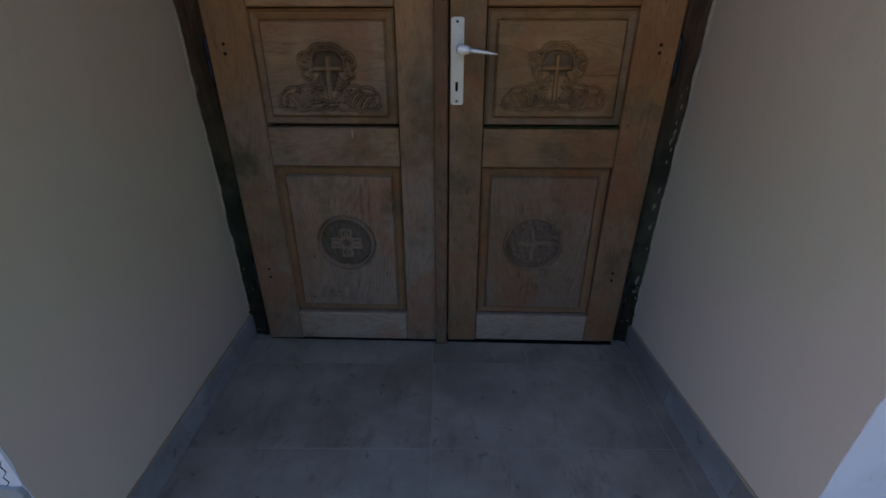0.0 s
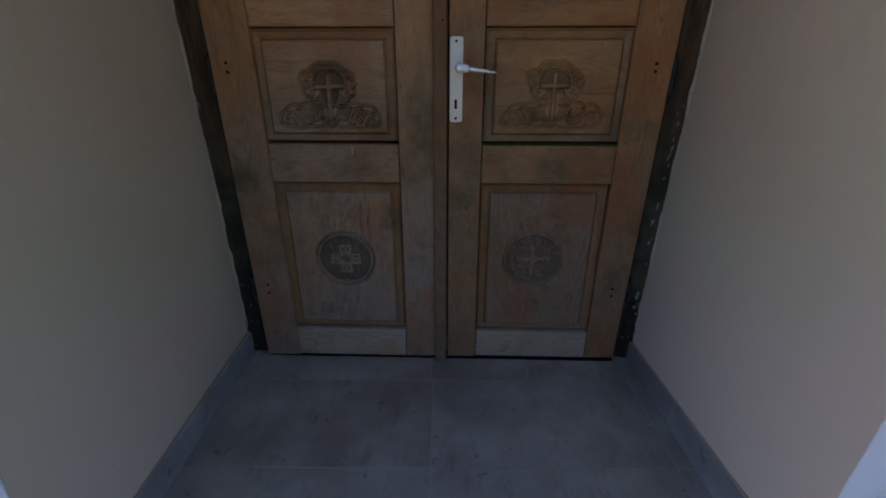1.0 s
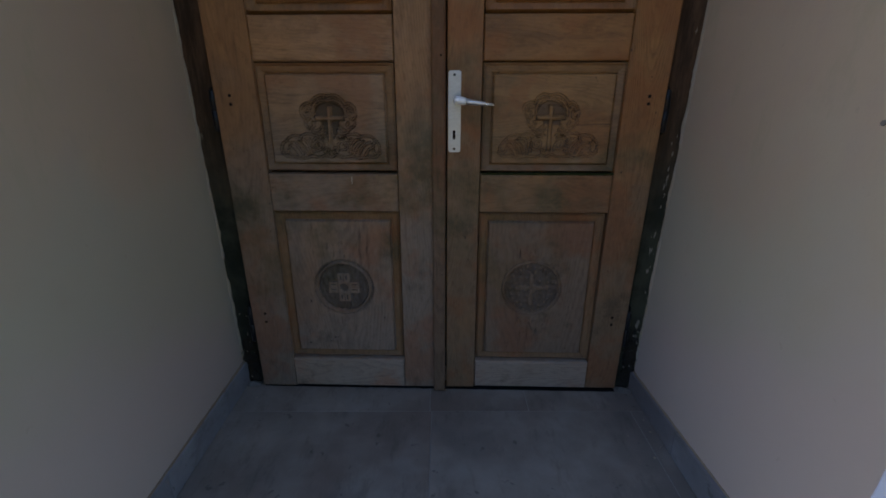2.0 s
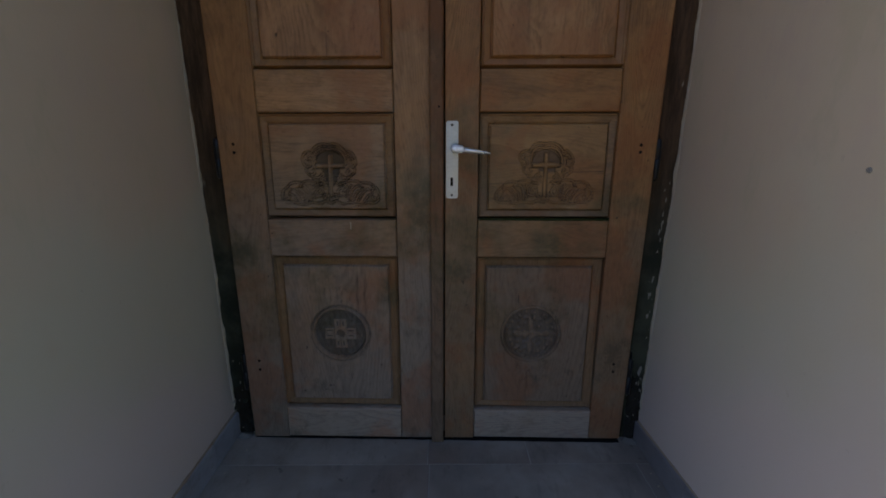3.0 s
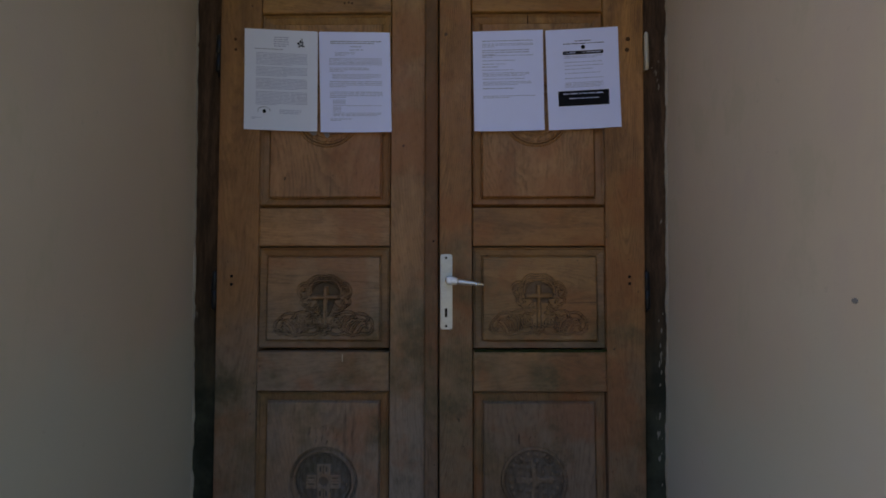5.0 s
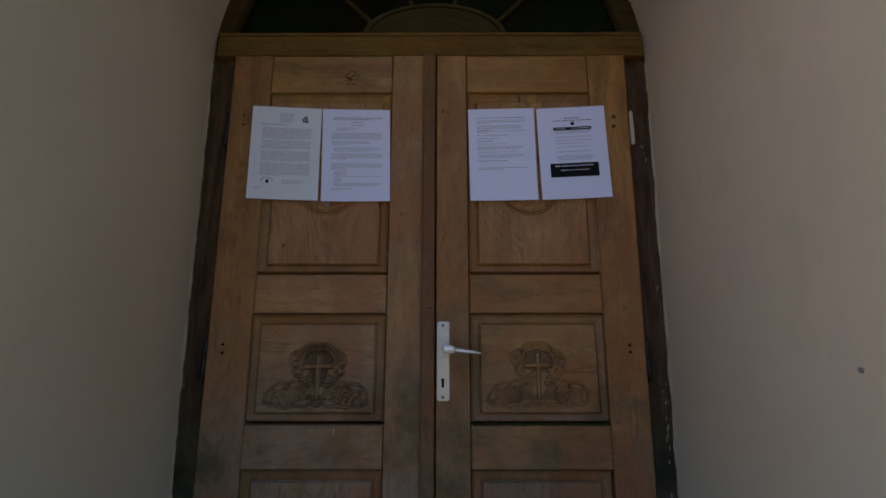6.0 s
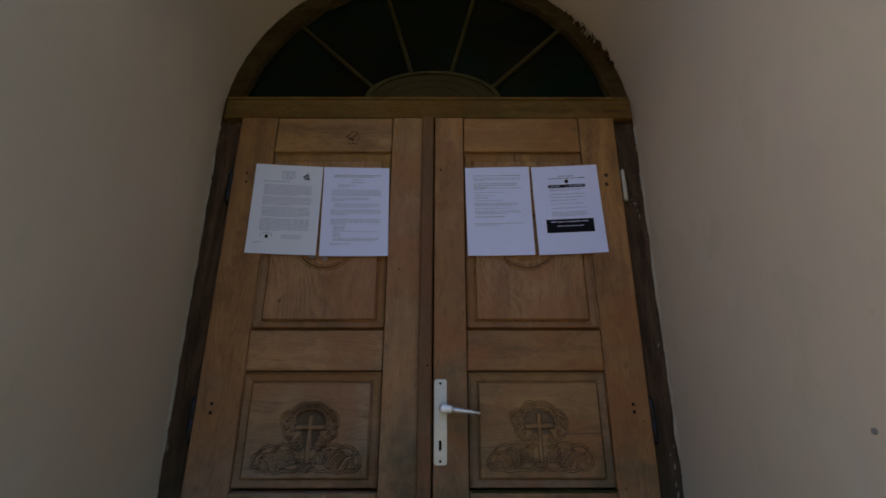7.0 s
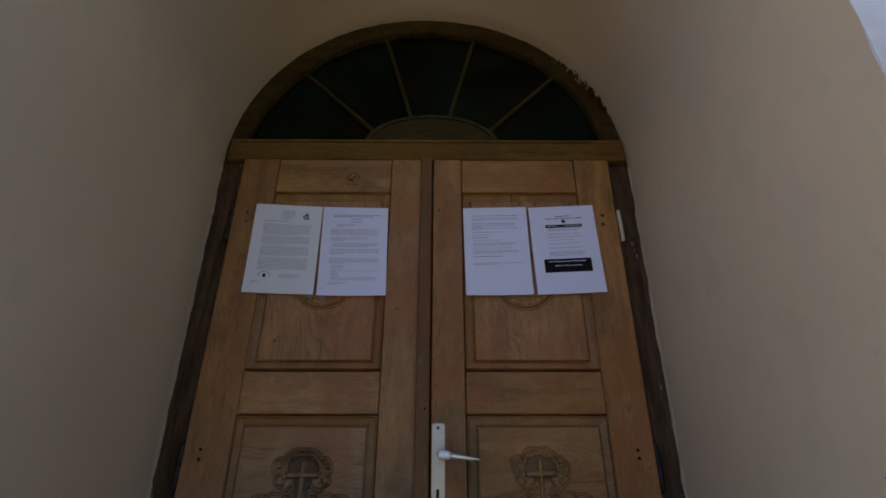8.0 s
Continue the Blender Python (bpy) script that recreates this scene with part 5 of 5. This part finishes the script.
bars("headline", C2, paragraph(0.16, 0.88, 0.092, 0.128, 0.019, 0.85) + paragraph(0.44, 0.60, 0.145, 0.155, 0.014, 1.0) + paragraph(0.42, 0.62, 0.178, 0.188, 0.014, 1.0), M_PRINT, n2)
bars("text_block", C3, paragraph(0.13, 0.86, 0.128, 0.165, 0.0145, 0.25) + paragraph(0.13, 0.80, 0.19, 0.235, 0.022, 0.3) + paragraph(0.13, 0.86, 0.245, 0.275, 0.016, 0.2)
     + paragraph(0.13, 0.60, 0.295, 0.31, 0.016, 1.0) + paragraph(0.13, 0.46, 0.33, 0.34, 0.016, 1.0) + paragraph(0.13, 0.58, 0.39, 0.40, 0.016, 1.0) + paragraph(0.13, 0.80, 0.42, 0.45, 0.0145, 0.9)
     + paragraph(0.13, 0.74, 0.48, 0.49, 0.016, 1.0) + paragraph(0.13, 0.84, 0.51, 0.55, 0.0145, 0.7) + paragraph(0.13, 0.88, 0.65, 0.67, 0.016, 0.5), M_PRINT_FAINT, n3)
bars("headline", C3, paragraph(0.13, 0.86, 0.098, 0.108, 0.016, 1.0) + paragraph(0.13, 0.36, 0.358, 0.366, 0.016, 1.0) + paragraph(0.13, 0.58, 0.575, 0.585, 0.016, 1.0), M_PRINT, n3)
bars("headline", C4, paragraph(0.40, 0.62, 0.118, 0.132, 0.018, 1.0) + paragraph(0.24, 0.80, 0.145, 0.157, 0.018, 1.0), M_INK, n4)
blob("roundel", C4, oval(0.515, 0.185, 0.030, 0.021), M_INK, n4, "black roundel")
pill = oval(0.775, 0.240, 0.016, 0.018, 8, -math.pi / 2, math.pi / 2) + [(0.775, 0.258)] + oval(0.245, 0.240, 0.016, 0.018, 8, math.pi / 2, math.pi * 1.5) + [(0.245, 0.222)]
blob("title_bar", C4, pill, M_INK, n4, "black title bar")
bars("title_text", C4, paragraph(0.27, 0.76, 0.235, 0.246, 0.016, 1.0), M_PAPER, n4, "", 0.0006)
bars("text_block", C4, paragraph(0.25, 0.78, 0.272, 0.30, 0.0145, 0.85) + paragraph(0.25, 0.78, 0.33, 0.345, 0.016, 1.0) + paragraph(0.25, 0.78, 0.365, 0.38, 0.016, 1.0)
     + paragraph(0.25, 0.64, 0.40, 0.41, 0.016, 1.0) + paragraph(0.25, 0.74, 0.44, 0.45, 0.016, 1.0) + paragraph(0.25, 0.78, 0.49, 0.50, 0.016, 1.0) + paragraph(0.25, 0.78, 0.535, 0.58, 0.0145, 0.9), M_PRINT_FAINT, n4)
bars("text_box", C4, [(0.150, 0.850, 0.618, 0.768)], M_INK, n4, "black text box")
bars("box_text", C4, paragraph(0.22, 0.78, 0.644, 0.658, 0.018, 1.0) + paragraph(0.30, 0.70, 0.692, 0.701, 0.014, 1.0), M_PAPER, n4, "", 0.0006)
tape = prism([(-0.312, 1.358), (-0.296, 1.358), (-0.293, 1.350), (-0.300, 1.342), (-0.307, 1.348)], 0.0035, 0.0062, 0.0006)
part("tape_scrap", tape, M_TAPE, door_l, "torn scrap of tape")
part("tape_scrap", prism([(-0.352, 1.362), (-0.330, 1.361), (-0.333, 1.353), (-0.341, 1.350), (-0.349, 1.355)], 0.0035, 0.0062, 0.0006), M_TAPE, door_l)

# ---- small marks on the walls ----
pl_x = right_x(0.540, 0.907)
plug = bmesh.new()
bmesh.ops.create_cone(plug, cap_ends=True, segments=14, radius1=0.0052, radius2=0.0042, depth=0.004, matrix=Matrix.Translation((pl_x - 0.0005, -0.540, 0.907)) @ Matrix.Rotation(radians(-90), 4, "Y"))
tagged(link("wall_plug", plug, M_CEMENT_DARK), "dark plug hole in the plaster wall", "wall plug")
for x, s in ((-0.640, 1), (0.628, -1)):
    bm = bmesh.new()
    bmesh.ops.create_grid(bm, x_segments=14, y_segments=10, size=0.5)
    for v in bm.verts:
        px, py = x + v.co.x * 0.058, 0.014 + v.co.y * 0.036
        hump = max(0.0, 1 - (2 * v.co.x) ** 2) * max(0.0, 1 - (2 * v.co.y) ** 2)
        v.co = Vector((px, py, -0.001 + 0.010 * hump * (0.8 + 0.9 * rough(px, py, 0, 60))))
    tagged(link("mortar", bm, M_MORTAR, smooth=True), "pale mortar smear at the foot of the door frame", "mortar")

crack_line = curve([(-0.639, 0.372), (-0.645, 0.358), (-0.643, 0.346), (-0.652, 0.334), (-0.649, 0.322), (-0.656, 0.314)], 5)
tagged(link("wall_crack", tube([((x, face_y(x, z) + 0.0004, z), 0.0006 + 0.0004 * rough(x, 0, z, 90), 0.0008) for x, z in crack_line], 6), M_DARK), "dark jagged crack in the whitewash", "crack")
patch = []
for i in range(26):
    t = 2 * math.pi * i / 26
    patch.append((-0.672 + 0.052 * math.cos(t) * (1 + 0.22 * rough(math.cos(t), 0, math.sin(t), 2.2)), 0.262 + 0.050 * math.sin(t) * (1 + 0.25 * rough(math.cos(t), 2, math.sin(t), 2.5))))
patch = [(min(x, -0.636), z) for x, z in patch]
bm = prism(patch, face_y(-0.67, 0.27) - 0.0026, face_y(-0.67, 0.27) + 0.006, 0.0012)
tagged(link("cement_patch", bm, M_CEMENT), "bare grey cement patch where whitewash fell off", "patch")

def plaster_crumb(x, y, r, seed):
    """A small broken lump lying on the tiles."""
    rng = random.Random(seed)
    bm = bmesh.new()
    bmesh.ops.create_icosphere(bm, subdivisions=1, radius=r)
    for v in bm.verts:
        v.co = Vector((x, y, 0.0006)) + Vector((v.co.x * rng.uniform(0.7, 1.4), v.co.y * rng.uniform(0.7, 1.4), max(0.0, v.co.z * rng.uniform(0.4, 0.8))))
    tagged(link("plaster_crumb", bm, M_EDGE), "small pale crumb of plaster on the dark tiles", "plaster crumb", "crumbs on the landing")


for i, (x, y, r) in enumerate(((0.635, -0.132, 0.0028), (0.635, -0.181, 0.0032), (0.606, -0.281, 0.0036), (0.563, -0.200, 0.0020), (0.640, -0.240, 0.0018), (0.654, -0.413, 0.0024), (-0.620, -0.160, 0.0022), (-0.601, -0.060, 0.0026))):
    plaster_crumb(x, y, r, 40 + i)

# ---- floor and skirting tiles last ----
SKEW = radians(1.75)
floor = tagged(link("floor", block(-1.6, 1.6, -1.45, 0.14, -0.19, -0.0016), M_GROUT), "dark slate-grey tiled landing with thin pale joints", "floor", kind="structure")


def floor_tile(u0, u1, v0, v1, tint):
    """One tile in the landing's own grid, which is turned a little against the door."""
    g = 0.0013
    bm = block(u0 + g, u1 - g, v0 + g, v1 - g, -0.010, 0.0004 * tint, 0.0006)
    ob = link("tile", bm, M_TILE, floor)
    ob.matrix_local = Matrix.Rotation(SKEW, 4, "Z")
    return ob


ROWS_V = (0.075, -0.108, -0.442, -0.776)
tint = random.Random(3)
for r, (v1, v0) in enumerate(zip(ROWS_V, ROWS_V[1:])):
    cuts = (-0.72, -0.028, 0.286, 0.74) if r == 0 else (-0.72, -0.022, 0.606, 0.74)
    for u0, u1 in zip(cuts, cuts[1:]):
        floor_tile(u0, u1, v0, v1, tint.uniform(-1, 1))
for v1, v0 in ((-0.776, -1.110), (-1.110, -1.444)):
    for u0, u1 in zip((-1.57, -1.266, -0.644, -0.022, 0.600, 1.222, 1.57), (-1.266, -0.644, -0.022, 0.600, 1.222, 1.57)):
        floor_tile(u0, u1, v0, v1, tint.uniform(-1, 1))


def skirting(name, wall_x, side, cuts, height):
    base = tagged(new(name), "blue-grey tile skirting along the niche wall", "skirting", kind="structure")
    for d0, d1 in zip(cuts, cuts[1:]):
        d0, d1 = d0 + 0.001, d1 - 0.001
        h0, h1 = height(d0), height(d1)
        bm = bmesh.new()
        vs = []
        for d, h in ((d0, h0), (d1, h1)):
            x = wall_x(d, 0.0)
            for off, z in ((0.010, 0.001), (0.010, h), (-0.02, h), (-0.02, 0.001)):
                vs.append(bm.verts.new((x - side * off, -d, z)))
        for f in ((0, 1, 2, 3), (7, 6, 5, 4), (0, 4, 5, 1), (1, 5, 6, 2), (2, 6, 7, 3), (3, 7, 4, 0)):
            bm.faces.new([vs[i] for i in f])
        bmesh.ops.bevel(bm, geom=bm.edges[:], offset=0.0014, segments=1, affect="EDGES")
        link("skirting_tile", bm, M_SKIRT, base)
    rows = []
    for d in np.linspace(cuts[0] + 0.004, cuts[-1] - 0.004, 60):
        x, h = wall_x(d, 0.08), height(d)
        r = 0.0032 + 0.0018 * rough(x, d, 0.2, 22)
        rows.append(((x - side * 0.002, -d, h + 0.0012), r, r))
    part("grout_bead", tube(rows, 6), M_BEAD, base, "brownish dirty grout bead", True)


skirting("baseboard_west", left_x, -1, (-0.028, 0.138, 0.450, 0.765), lambda d: 0.080)
skirting("baseboard_east", right_x, 1, (-0.028, 0.270, 0.580, 0.725), lambda d: 0.066 + 0.055 * max(d, 0))
